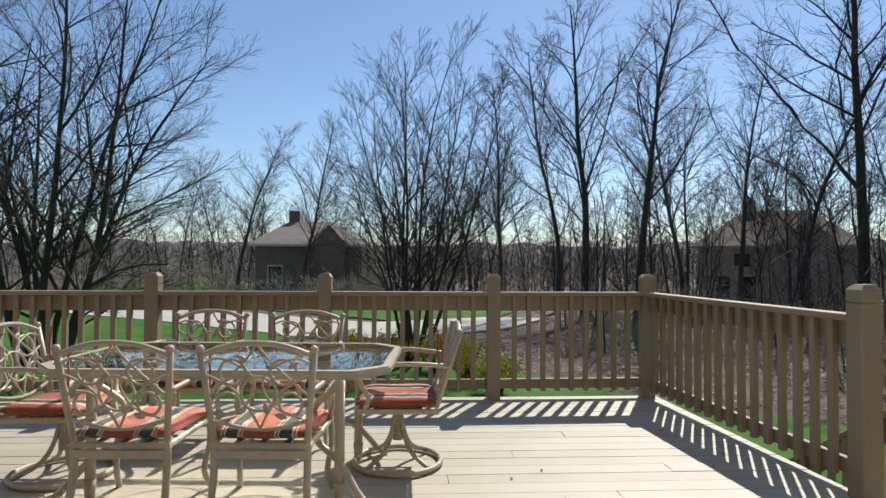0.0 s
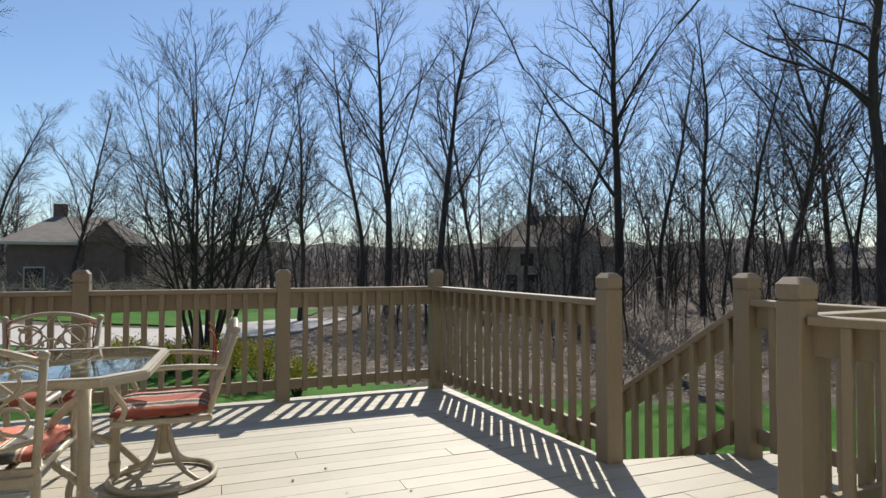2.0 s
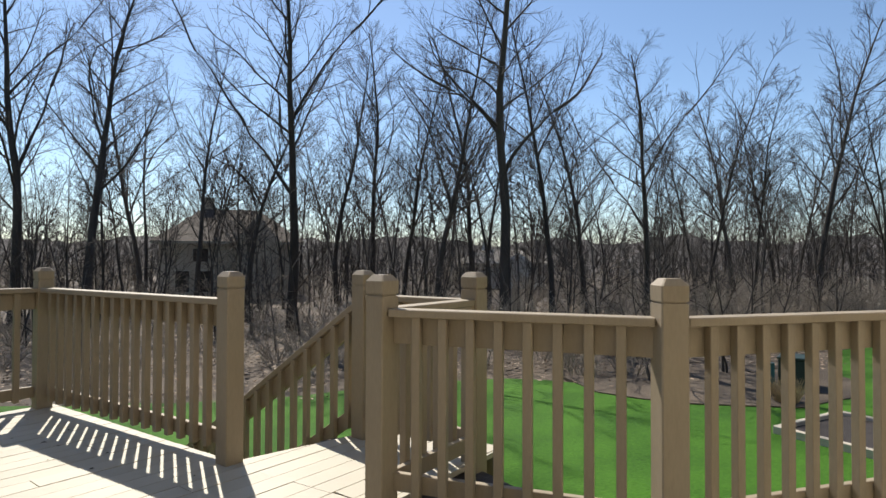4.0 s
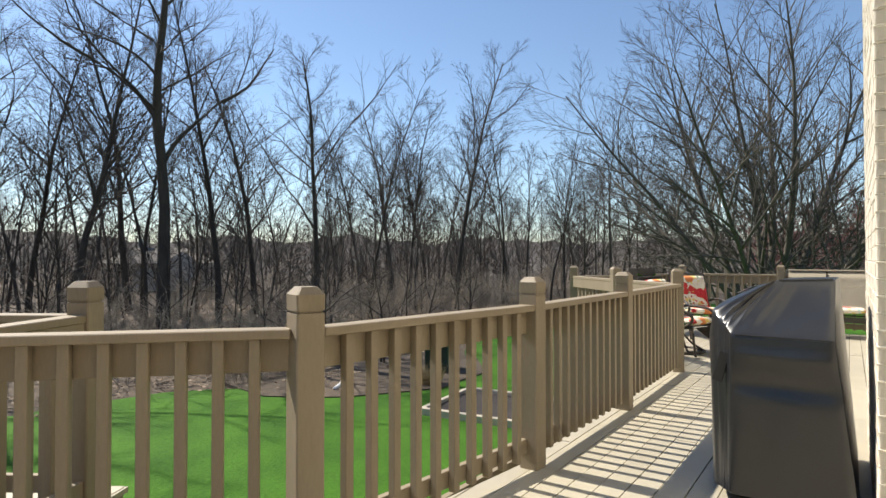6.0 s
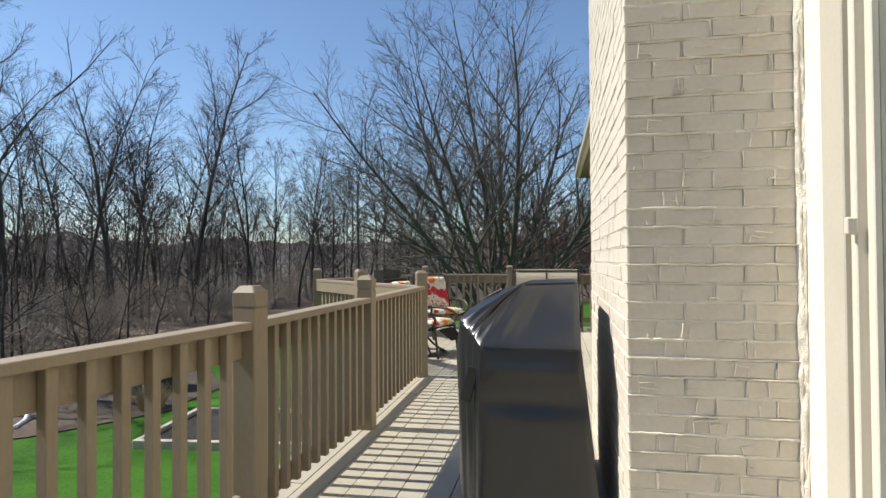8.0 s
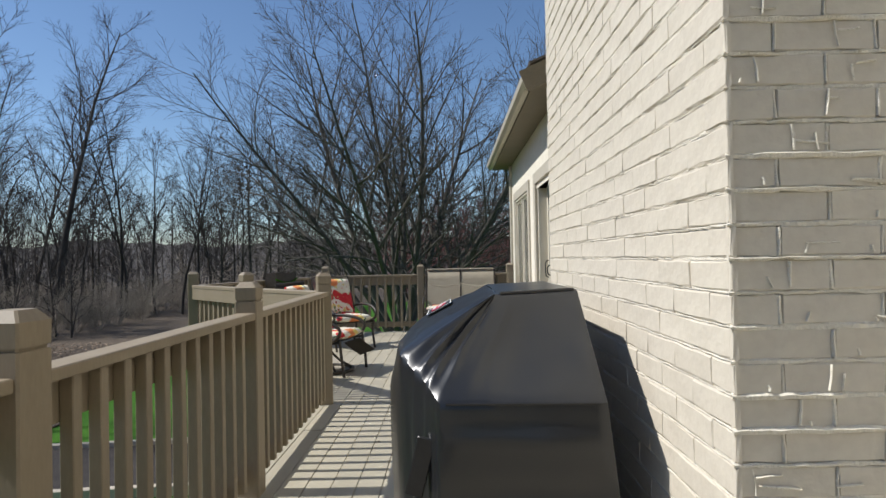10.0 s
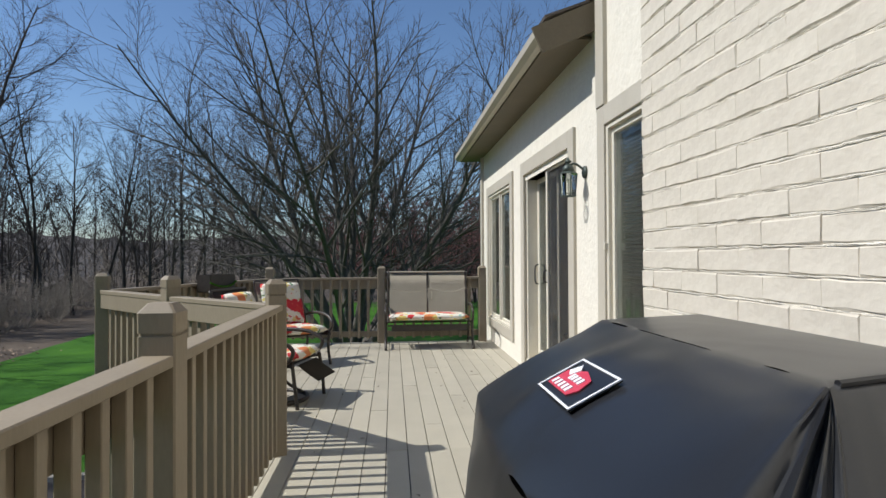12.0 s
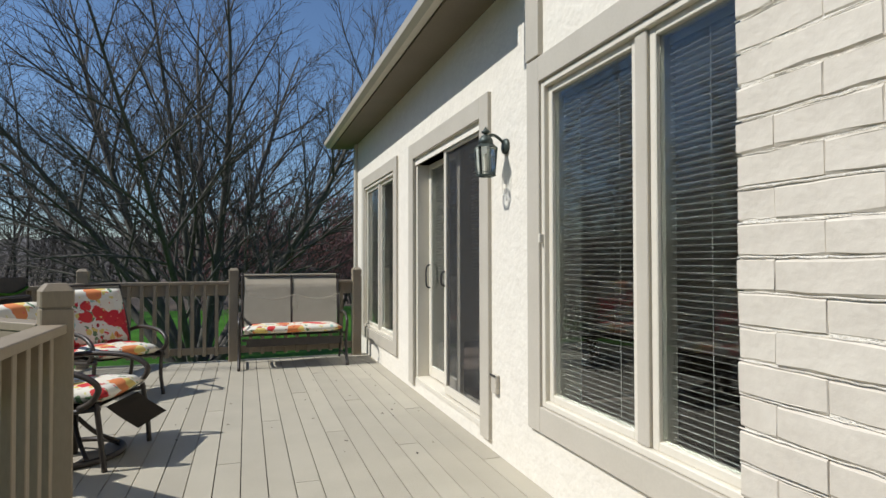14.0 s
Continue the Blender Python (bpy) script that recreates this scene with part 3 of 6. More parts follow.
vase = tree_meshes("vase", grow(5, 9.3, 0.075, stems=11, lean=(0.03, 0.44), kids=(12, 7, 5), angle=(36, 28, 28), ratio=(0.28, 0.52, 0.58), lift=(0.05, 0.10, 0.05, 0.04, 0.03), wobble=0.03, clear=0.2, thin=0.0052, spread=0.3, droop=0.2, shape=0.55), BARK, TWIG)
plant("tree", vase, (-6.2, 16.4), 0, "bare vase-shaped ornamental tree beside the driveway", 1.0)
wide = tree_meshes("wide", grow(8, 12.8, 0.14, stems=8, lean=(0.04, 0.42), kids=(17, 9, 6), angle=(46, 32, 30), ratio=(0.32, 0.5, 0.56), lift=(0.03, 0.06, 0.05, 0.04, 0.03), wobble=0.035, clear=0.12, thin=0.0055, spread=0.6, droop=0.12, shape=0.7), BARK, TWIG)
plant("tree", wide, (-15.0, 11.3), 40, "large spreading bare tree with low branches on the lawn", 1.0)
small = tree_meshes("small", grow(21, 4.2, 0.06, stems=2, lean=(0.2, 0.5), kids=(9, 6, 4), angle=(50, 45, 40), ratio=(0.5, 0.5, 0.5), wobble=0.12, clear=0.2, thin=0.004), BARK, TWIG)
plant("tree", small, (12.6, 11.6), 0, "small crooked bare tree in a mulch bed", 1.0)
plant("tree", small, (15.2, 11.8), 140, "small crooked bare tree in a mulch bed", 0.8)
redbud = tree_meshes("redbud", grow(31, 6.5, 0.09, stems=5, lean=(0.1, 0.7), kids=(10, 6, 5), angle=(42, 40, 38), ratio=(0.45, 0.5, 0.5), wobble=0.05, clear=0.12, thin=0.017, spread=0.2), BARK, TWIG_RED)
for x, y, s, a in ((40, -1.5, 1.1, 0), (44, 1.5, 1.2, 70), (47, -5, 1.2, 160), (50, 5, 1.1, 200), (38, -6, 1.0, 300), (43, -3.5, 1.0, 20), (46, 4.5, 1.0, 110)):
    plant("tree", redbud, (x, y), a, "small tree hazy with reddish spring buds", s, "budding trees")

# woodland trees: tall ones with ascending limbs, and lighter ones for the depth of the wood
TALL = []
for k in range(5):
    h = (20, 18, 21, 17, 19)[k]
    lm = [((0.34, 0.40, 0.45, 0.36, 0.5)[k] + 0.09 * i, 70 + k * 50 + i * 139, 24 + 4 * (i % 3), 0.42 - 0.05 * i) for i in range(3)]
    TALL.append(tree_meshes("woodland", grow(40 + k, h, 0.0115 * h, lean=(0, 0.04), kids=(24, 9, 7), angle=(44, 34, 32), ratio=(0.22, 0.5, 0.58), lift=(0.02, 0.07, 0.05, 0.04, 0.03), wobble=0.045, clear=0.26, thin=0.0075, limbs=lm), BARK, TWIG))
CROOKED = []
for k, lm in enumerate((((0.36, 172, 30, 0.62), (0.5, 8, 20, 0.5), (0.52, 200, 10, 0.45), (0.42, 95, 35, 0.35)), ((0.38, -10, 36, 0.36), (0.44, 150, 32, 0.32), (0.7, 180, 26, 0.34), (0.72, 0, 30, 0.34), (0.5, 80, 35, 0.3)))):
    CROOKED.append(tree_meshes("crooked", grow(77 + k, (17, 18.5)[k], (0.24, 0.28)[k], lean=(0, 0.03), kids=(16, 9, 7), angle=(52, 40, 34), ratio=(0.22, 0.46, 0.55), lift=(0.02, 0.06, 0.05, 0.04, 0.03), wobble=0.085, clear=0.45, thin=0.007, limbs=lm), BARK, TWIG))
LIGHT = []
for k in range(6):
    h = (15, 13, 16, 12, 14, 17)[k]
    lm = [(0.35 + 0.07 * (k % 3), k * 70, 22, 0.42), (0.5, k * 70 + 170, 26, 0.36)] if k % 2 else []
    LIGHT.append(tree_meshes("slender_tree", grow(140 + k, h, 0.0085 * h, lean=(0, 0.07), kids=(18, 7, 4), angle=(42, 34, 32), ratio=(0.24, 0.5, 0.6), lift=(0.02, 0.08, 0.06, 0.04, 0.03), wobble=0.05, clear=(0.2, 0.3, 0.38, 0.25, 0.33, 0.42)[k], thin=0.0105, limbs=lm, steps=(9, 5, 3, 1, 1)), BARK, TWIG))

# the larger trunks: bearing from the first deck (degrees from +x), distance, tree, scale
for bearing, dist, tree, s in ((101.4, 32, TALL[0], 1.08), (96.6, 31, TALL[2], 0.98), (103.8, 36, TALL[4], 0.9), (83.6, 29, TALL[3], 0.8), (109.6, 30, TALL[1], 0.72), (65.6, 28, TALL[1], 0.9), (54.6, 27, TALL[4], 0.75),
                              (51.6, 33, TALL[0], 0.8), (33.0, 44, TALL[2], 0.98), (39, 38, TALL[3], 0.9), (62, 38, TALL[0], 0.95), (72, 36, TALL[2], 0.82), (88, 39, TALL[4], 0.85), (112, 52, TALL[3], 1.0), (128, 46, TALL[1], 0.85), (134, 50, TALL[3], 0.9), (92.5, 42, TALL[1], 0.95), (69, 33, TALL[3], 0.85), (75.5, 40, TALL[4], 0.9), (36, 46, TALL[1], 0.8)):
    b = radians(bearing)
    plant("tree", tree, (2.0 + dist * math.cos(b), 1.0 + dist * math.sin(b)), bearing * 7 % 360, "tall bare woodland tree", s, "woodland trees")
for bearing, dist, tree, s, turn in ((79.5, 25, CROOKED[0], 1.0, -10), (59.0, 25, CROOKED[1], 1.0, -30), (46.2, 30, CROOKED[0], 0.8, -45)):
    b = radians(bearing)
    plant("tree", tree, (2.0 + dist * math.cos(b), 1.0 + dist * math.sin(b)), turn, "tall dark tree with crooked forking limbs", s, "woodland trees")
rng2 = random.Random(17)
for lo, hi, near, far, n, s0, s1 in ((12, 34, 38, 60, 30, 0.62, 0.88), (34, 46, 34, 60, 14, 0.7, 1.0), (46, 96, 30, 58, 34, 0.65, 1.0), (96, 112, 42, 60, 8, 0.55, 0.85), (112, 152, 52, 72, 30, 0.6, 0.95)):
    for i in range(n):
        b = radians(lo + (hi - lo) * (i + rng2.random()) / n)
        dist = rng2.uniform(near, far)
        plant("tree", LIGHT[rng2.randrange(6)], (2 + dist * math.cos(b), 1 + dist * math.sin(b)), rng2.uniform(0, 360), "slender bare woodland tree", rng2.uniform(s0, s1), "woodland trees")

# far woods, one tangle
kinds = [grow(90 + k, 13, 0.11, kids=(15, 5, 3), angle=(42, 40, 40), ratio=(0.26, 0.5, 0.6), lift=(0.02, 0.08, 0.06, 0.04, 0.03), wobble=0.05, clear=0.15, thin=0.018, steps=(5, 3, 2, 1, 1)) for k in range(5)]
places = []
for i in range(190):
    b = -12 + 196 * (i + rng2.random()) / 190
    dist = rng2.uniform(58, 98) if 10 < b < 120 else rng2.uniform(66, 104)
    places.append((i % 5, 2 + dist * math.cos(radians(b)), 1 + dist * math.sin(radians(b)), GROUND, rng2.uniform(0, 6.28), rng2.uniform(0.55, 1.0) * (0.85 if b > 96 else 1.0), rng2.uniform(0.8, 1.2)))
tagged(new("far_woods", scatter("far_woods", kinds, places, TWIG)), "dense bare grey-brown woods in the distance", "woods", kind="stuff")

# wooded rise on the horizon
bm = bmesh.new()
ring = []
for i in range(361):
    a = radians(i)
    col = []
    for d, h in ((112, -0.5), (120, 3.0), (128, 5.4), (140, 7.2), (200, 8.4)):
        hh = h * (1 + 0.35 * noise.noise((math.cos(a) * 9, math.sin(a) * 9, d * 0.02))) + (1.3 * noise.noise((math.cos(a) * 70, math.sin(a) * 70, d)) if h > 0 else 0)
        col.append(bm.verts.new((2 + d * math.cos(a), 1 + d * math.sin(a), GROUND + hh)))
    ring.append(col)
for a, b in zip(ring, ring[1:]):
    for i in range(4):
        bm.faces.new((a[i], b[i], b[i + 1], a[i + 1]))
tagged(part("backdrop", bm, WOODED, smooth=True), "distant wooded rise, hazy brown", "backdrop", kind="structure")


# undergrowth: arching thicket shrubs and thin saplings
def thicket(seed, h, n):
    """A leafless shrub of arching stems with side twigs."""
    r = random.Random(seed)
    segs = []
    for s in range(n):
        a, out = r.uniform(0, 6.28), r.uniform(0.15, 1.0)
        p = Vector((math.cos(a) * 0.15, math.sin(a) * 0.15, -0.05))
        d = Vector((math.cos(a) * out * 0.7, math.sin(a) * out * 0.7, 1)).normalized()
        ln, rad = h * r.uniform(0.6, 1.1), 0.011
        for i in range(5):
            d = (d + Vector((math.cos(a) * 0.13 + r.gauss(0, 0.12), math.sin(a) * 0.13 + r.gauss(0, 0.12), -0.06 * i * out))).normalized()
            q = p + d * ln / 5
            segs.append((tuple(p), tuple(q), rad, rad * 0.8, 2))
            for _ in range(3 if i else 1):
                t, l2 = p.lerp(q, r.random()), h * r.uniform(0.10, 0.28)
                e = (d * 0.6 + Vector((r.gauss(0, 0.6), r.gauss(0, 0.6), r.gauss(0.2, 0.4)))).normalized()
                m = t + e * l2 * 0.5
                segs.append((tuple(t), tuple(m), 0.0055, 0.0045, 3))
                segs.append((tuple(m), tuple(m + (e + Vector((r.gauss(0, 0.35), r.gauss(0, 0.35), r.gauss(0.1, 0.3)))).normalized() * l2 * 0.5), 0.0045, 0.003, 3))
            p, rad = q, rad * 0.8
    return segs


shrubs = [thicket(300 + k, (1.3, 1.8, 2.5, 3.1, 2.2, 1.0)[k], (9, 9, 10, 10, 9, 9)[k]) for k in range(6)]
places = []
ex, ey = [p[0] for p in LAWN_EDGE], [p[1] for p in LAWN_EDGE]
while len(places) < 340:
    x, y = rng2.uniform(-4, 46), rng2.uniform(12, 48)
    depth = y - float(np.interp(x, ex, ey))
    if x > 15:
        depth = min(depth, y - 16.5)
    b = math.degrees(math.atan2(y - 1, x - 2))
    if depth < 0.7 or b > 104 or rng2.random() > math.exp(-depth / 13) or (b > 60 and depth < 4 and rng2.random() < 0.6):
        continue
    big = b < 50
    kind = rng2.choice((1, 2, 3, 3, 4)) if big else rng2.choice((0, 1, 2, 4, 5, 5))
    places.append((kind, x, y, GROUND, rng2.uniform(0, 6.28), rng2.uniform(0.75, 1.25), 1.0 + depth * 0.03))
for i in range(190):
    b, dist = (rng2.uniform(101, 158), rng2.uniform(50, 66)) if i < 90 else (rng2.uniform(10, 101), rng2.uniform(46, 64)) if i < 160 else (rng2.uniform(116, 136), rng2.uniform(40, 45))
    b = radians(b)
    places.append((rng2.choice((1, 2, 3, 4)), 2 + dist * math.cos(b), 1 + dist * math.sin(b), GROUND, rng2.uniform(0, 6.28), rng2.uniform(1.2, 2.1) if i < 160 else rng2.uniform(0.8, 1.2), 2.6))
tagged(new("undergrowth", scatter("undergrowth", shrubs, places, BRUSH)), "tangled leafless shrubs in the woods", "undergrowth", kind="stuff")
sapling = [grow(400 + k, 6.5, 0.035, kids=(15, 4), angle=(44, 38), ratio=(0.24, 0.5), lift=(0.01, 0.06, 0.04, 0.03, 0.03), wobble=0.07, clear=0.15, thin=0.006, lean=(0, 0.15), steps=(6, 3, 2, 1, 1)) for k in range(4)]
places = []
while len(places) < 330:
    b, dist = radians(rng2.uniform(8, 118)), rng2.uniform(19, 62)
    x, y = 2 + dist * math.cos(b), 1 + dist * math.sin(b)
    if y < float(np.interp(x, ex, ey)) + 1.2 or (x > 15 and y < 16) or (b > radians(104) and dist < 40):
        continue
    places.append((rng2.randrange(4), x, y, GROUND, rng2.uniform(0, 6.28), rng2.uniform(0.5, 1.5), rng2.uniform(0.8, 1.3) * (1 + dist * 0.008)))
for i in range(420):
    b, dist = radians(rng2.uniform(-6, 184)), rng2.uniform(58, 100)
    places.append((rng2.randrange(4), 2 + dist * math.cos(b), 1 + dist * math.sin(b), GROUND, rng2.uniform(0, 6.28), rng2.uniform(0.7, 1.35), rng2.uniform(2.6, 4.2)))
tagged(new("saplings", scatter("saplings", sapling, places, TWIG)), "thin leafless saplings standing among the woodland trees", "saplings", kind="stuff")


# ---- landing stairs ----
DIRX, DIRY = -0.537, 0.844          # the way the stair goes down
LX, LY = 0.866, 0.50                # across the landing, outwards
stair = thing("staircase", "taupe painted wooden stairs with sloping handrail down to the lawn", "stairs")
RISE, RUN = 0.189, 0.275
sw = 0.86
a_deg = math.degrees(math.atan2(DIRY, DIRX))
top0 = Vector((PE[0] - LX * sw / 2, PE[1] - LY * sw / 2, 0))
for i in range(1, 9):
    c = top0 + Vector((DIRX, DIRY, 0)) * (RUN * (i - 0.5) + 0.05) + Vector((0, 0, -RISE * i))
    part("tread", box((RUN + 0.02, sw, 0.036), c - Vector((0, 0, 0.018)), Matrix.Rotation(radians(a_deg), 4, 'Z'), bevel=0.004), DECK, stair)
slope = math.atan2(RISE, RUN)
ln = 8 * math.hypot(RISE, RUN)
mid = top0 + Vector((DIRX, DIRY, 0)) * (RUN * 4) + Vector((0, 0, -RISE * 4 - 0.16))
for s in (-1, 1):
    m = Matrix.Rotation(radians(a_deg), 4, 'Z') @ Matrix.Rotation(slope, 4, 'Y')
    part("stringer", box((ln, 0.038, 0.24), mid + Vector((LX, LY, 0)) * (s * (sw / 2 + 0.02)), m, bevel=0.003), RAIL, stair)
out = Vector((LX, LY, 0)) * (sw / 2 + 0.03)
e0 = top0 + out
for nm, h, z, w in (("hand_rail", 0.04, CAP_Z - 0.03, 0.10), ("upper_rail", 0.13, CAP_Z - 0.13, 0.036), ("lower_rail", 0.10, 0.20, 0.036)):
    c = e0 + Vector((DIRX, DIRY, 0)) * (RUN * 4) + Vector((0, 0, -RISE * 4 + z))
    part(nm, box((ln - 0.05, w, h), c, Matrix.Rotation(radians(a_deg), 4, 'Z') @ Matrix.Rotation(slope, 4, 'Y'), bevel=0.003), RAIL, stair)
for i in range(15):
    f = 0.13 + i * 0.137
    c = e0 + Vector((DIRX, DIRY, 0)) * f + Vector((0, 0, -f * RISE / RUN))
    part("baluster", box((BALUSTER_W, BALUSTER_W, 0.80), c + Vector((0, 0, 0.53)) - Vector((LX, LY, 0)) * 0.038, Matrix.Rotation(radians(a_deg), 4, 'Z'), bevel=0.003), RAIL, stair)
pe = top0 + out + Vector((DIRX, DIRY, 0)) * (RUN * 8)
part("newel_post", box((0.11, 0.11, 1.15), (pe.x, pe.y, GROUND + 0.03 + 0.575), Matrix.Rotation(radians(a_deg), 4, 'Z'), bevel=0.006), RAIL, stair)

# skirt boards below the deck edge, and posts under it
skirt = thing("fascia", "taupe painted fascia board along the deck edge", "fascia", kind="structure")
for p, q in ((PA3, PC), (PC, PD), (PF, PI), (PI, PL), (PL, PQ), (PQ, PS), (PS, PU)):
    d = Vector((q[0] - p[0], q[1] - p[1], 0))
    nrm = Vector((-d.y, d.x, 0)).normalized()
    part("fascia_board", box((d.length, 0.036, 0.235), (Vector((p[0] + q[0], p[1] + q[1], 0)) / 2 + nrm * 0.075) + Vector((0, 0, -0.155)), Matrix.Rotation(math.atan2(d.y, d.x), 4, 'Z')), RAIL, skirt)
gx, gy = PG[0] + 0.30 * LX, PG[1] + 0.30 * LY
ex_, ey_ = PE[0] + 0.30 * LX, PE[1] + 0.30 * LY
part("fascia_board", box((math.hypot(gx - ex_, gy - ey_), 0.036, 0.235), ((gx + ex_) / 2, (gy + ey_) / 2, -0.155), Matrix.Rotation(radians(a_deg), 4, 'Z')), RAIL, skirt)
for p in (PA, PC, PD, PG, PI, PJ, PK, PL, PQ, PS, PT):
    t = thing("support_post", "square wooden post under the deck", "post", pose(p[0] * 0.985, p[1] * 0.97, 0), "deck support posts")
    part("shaft", box((0.14, 0.14, 1.4), (0, 0, -1.0), bevel=0.006), RAIL, t)

# ---- furniture materials ----
def striped_cloth():
    m = material("striped_canvas", (0.4, 0.1, 0.05), (0.4, 0.1, 0.05), 0.85, scale=10, fine=300, bump=0.25, bump_dist=0.002)
    nt = m.node_tree
    n, l = nt.nodes, nt.links
    co = n.new("ShaderNodeTexCoord")
    sx = n.new("ShaderNodeSeparateXYZ")
    l.new(co.outputs["Object"], sx.inputs[0])
    k = n.new("ShaderNodeMath")
    k.operation = 'MULTIPLY_ADD'
    k.inputs[1].default_value = 1 / 0.26
    k.inputs[2].default_value = 10.1
    l.new(sx.outputs[0], k.inputs[0])
    fr = n.new("ShaderNodeMath")
    fr.operation = 'FRACT'
    l.new(k.outputs[0], fr.inputs[0])
    ramp = n.new("ShaderNodeValToRGB")
    cr = ramp.color_ramp
    cr.interpolation = 'CONSTANT'
    red, cream, dark = (0.29, 0.07, 0.04, 1), (0.50, 0.42, 0.32, 1), (0.045, 0.045, 0.042, 1)
    cr.elements[0].position, cr.elements[0].color = 0.0, red
    cr.elements[1].position, cr.elements[1].color = 0.34, cream
    for pos, c in ((0.37, dark), (0.40, cream), (0.43, dark), (0.66, cream), (0.70, red), (0.73, cream), (0.76, red)):
        cr.elements.new(pos).color = c
    l.new(fr.outputs[0], ramp.inputs[0])
    l.new(ramp.outputs[0], n["Principled BSDF"].inputs["Base Color"])
    return m


def floral_cloth(name="floral_canvas"):
    m = material(name, (0.6, 0.55, 0.45), (0.7, 0.65, 0.55), 0.85, scale=10, fine=300, bump=0.2, bump_dist=0.002)
    nt = m.node_tree
    n, l = nt.nodes, nt.links
    b = n["Principled BSDF"]
    co = n.new("ShaderNodeTexCoord")
    warp = n.new("ShaderNodeTexNoise")
    warp.inputs["Scale"].default_value = 14
    l.new(co.outputs["Object"], warp.inputs["Vector"])
    mix = n.new("ShaderNodeMixRGB")
    mix.blend_type = 'ADD'
    mix.inputs[0].default_value = 0.09
    l.new(co.outputs["Object"], mix.inputs[1])
    l.new(warp.outputs[1], mix.inputs[2])

    def spots(scale, limit, colours, under, seed):
        vo = n.new("ShaderNodeTexVoronoi")
        vo.inputs["Scale"].default_value = scale
        sh = n.new("ShaderNodeVectorMath")
        sh.operation = 'ADD'
        sh.inputs[1].default_value = (seed, seed * 2.3, seed * 0.7)
        l.new(mix.outputs[0], sh.inputs[0])
        l.new(sh.outputs[0], vo.inputs["Vector"])
        less = n.new("ShaderNodeMath")
        less.operation = 'LESS_THAN'
        less.inputs[1].default_value = limit
        l.new(vo.outputs["Distance"], less.inputs[0])
        sep = n.new("ShaderNodeSeparateColor")
        l.new(vo.outputs["Color"], sep.inputs[0])
        rp = n.new("ShaderNodeValToRGB")
        rp.color_ramp.interpolation = 'CONSTANT'
        rp.color_ramp.elements[0].color = (*colours[0], 1)
        rp.color_ramp.elements[0].position = 0
        rp.color_ramp.elements[1].color = (*colours[1], 1)
        rp.color_ramp.elements[1].position = 1 / len(colours)
        for i in range(2, len(colours)):
            rp.color_ramp.elements.new(i / len(colours)).color = (*colours[i], 1)
        l.new(sep.outputs[0], rp.inputs[0])
        mx = n.new("ShaderNodeMixRGB")
        l.new(less.outputs[0], mx.inputs[0])
        l.new(under, mx.inputs[1])
        l.new(rp.outputs[0], mx.inputs[2])
        return mx.outputs[0]

    base = n.new("ShaderNodeRGB")
    base.outputs[0].default_value = (0.68, 0.64, 0.54, 1)
    c = spots(15, 0.38, [(0.25, 0.42, 0.36), (0.62, 0.50, 0.14), (0.12, 0.20, 0.09), (0.66, 0.60, 0.48)], base.outputs[0], 1.0)
    c = spots(7.0, 0.56, [(0.52, 0.03, 0.03), (0.62, 0.20, 0.06), (0.50, 0.02, 0.03), (0.66, 0.60, 0.48), (0.66, 0.50, 0.14)], c, 3.0)
    c = spots(20, 0.20, [(0.30, 0.01, 0.015), (0.62, 0.12, 0.08), (0.6, 0.55, 0.2)], c, 7.0)
    l.new(c, b.inputs["Base Color"])
    return m


IVORY = material("ivory_cast_aluminium", (0.34, 0.30, 0.225), (0.45, 0.395, 0.30), 0.45, scale=12, fine=90, bump=0.25, bump_dist=0.003)
STRIPE = striped_cloth()
FLORAL = floral_cloth()
BRONZE = material("dark_bronze_metal", (0.022, 0.017, 0.012), (0.05, 0.038, 0.028), 0.45, scale=20, fine=120, bump=0.1, bump_dist=0.002)
SLING = material("taupe_sling_fabric", (0.30, 0.265, 0.205), (0.36, 0.32, 0.25), 0.8, scale=6, fine=400, bump=0.2, bump_dist=0.001)
DARK_SLING = material("dark_sling_fabric", (0.04, 0.033, 0.026), (0.065, 0.052, 0.04), 0.8, scale=6, fine=400, bump=0.2, bump_dist=0.001)


def cushion(w, d, h, sag=0.012):
    """A soft pad with rounded edges, its middle at the origin."""
    bm = bmesh.new()
    nx, ny = 12, 12
    for sgn in (1, -1):
        rows = []
        for i in range(nx + 1):
            row = []
            for j in range(ny + 1):
                u, v = i / nx * 2 - 1, j / ny * 2 - 1
                e = max(0.0, 1 - abs(u) ** 7) * max(0.0, 1 - abs(v) ** 7)
                z = sgn * h / 2 * (e ** 0.5) - sag * (1 - u * u) * (1 - v * v) * sgn * 0.3 + 0.004 * noise.noise((u * 3, v * 3, sgn))
                row.append(bm.verts.new((u * w / 2 * (1 - 0.03 * v * v), v * d / 2 * (1 - 0.03 * u * u), z)))
            rows.append(row)
        for i in range(nx):
            for j in range(ny):
                f = (rows[i][j], rows[i + 1][j], rows[i + 1][j + 1], rows[i][j + 1])
                bm.faces.new(f if sgn > 0 else f[::-1])
    bmesh.ops.remove_doubles(bm, verts=bm.verts, dist=0.006)
    return bm


def arc(cx, cz, r, a0, a1, y, n=14, k=1.0):
    return [(cx + r * math.cos(radians(a0 + (a1 - a0) * i / n)), y, cz + k * r * math.sin(radians(a0 + (a1 - a0) * i / n))) for i in range(n + 1)]


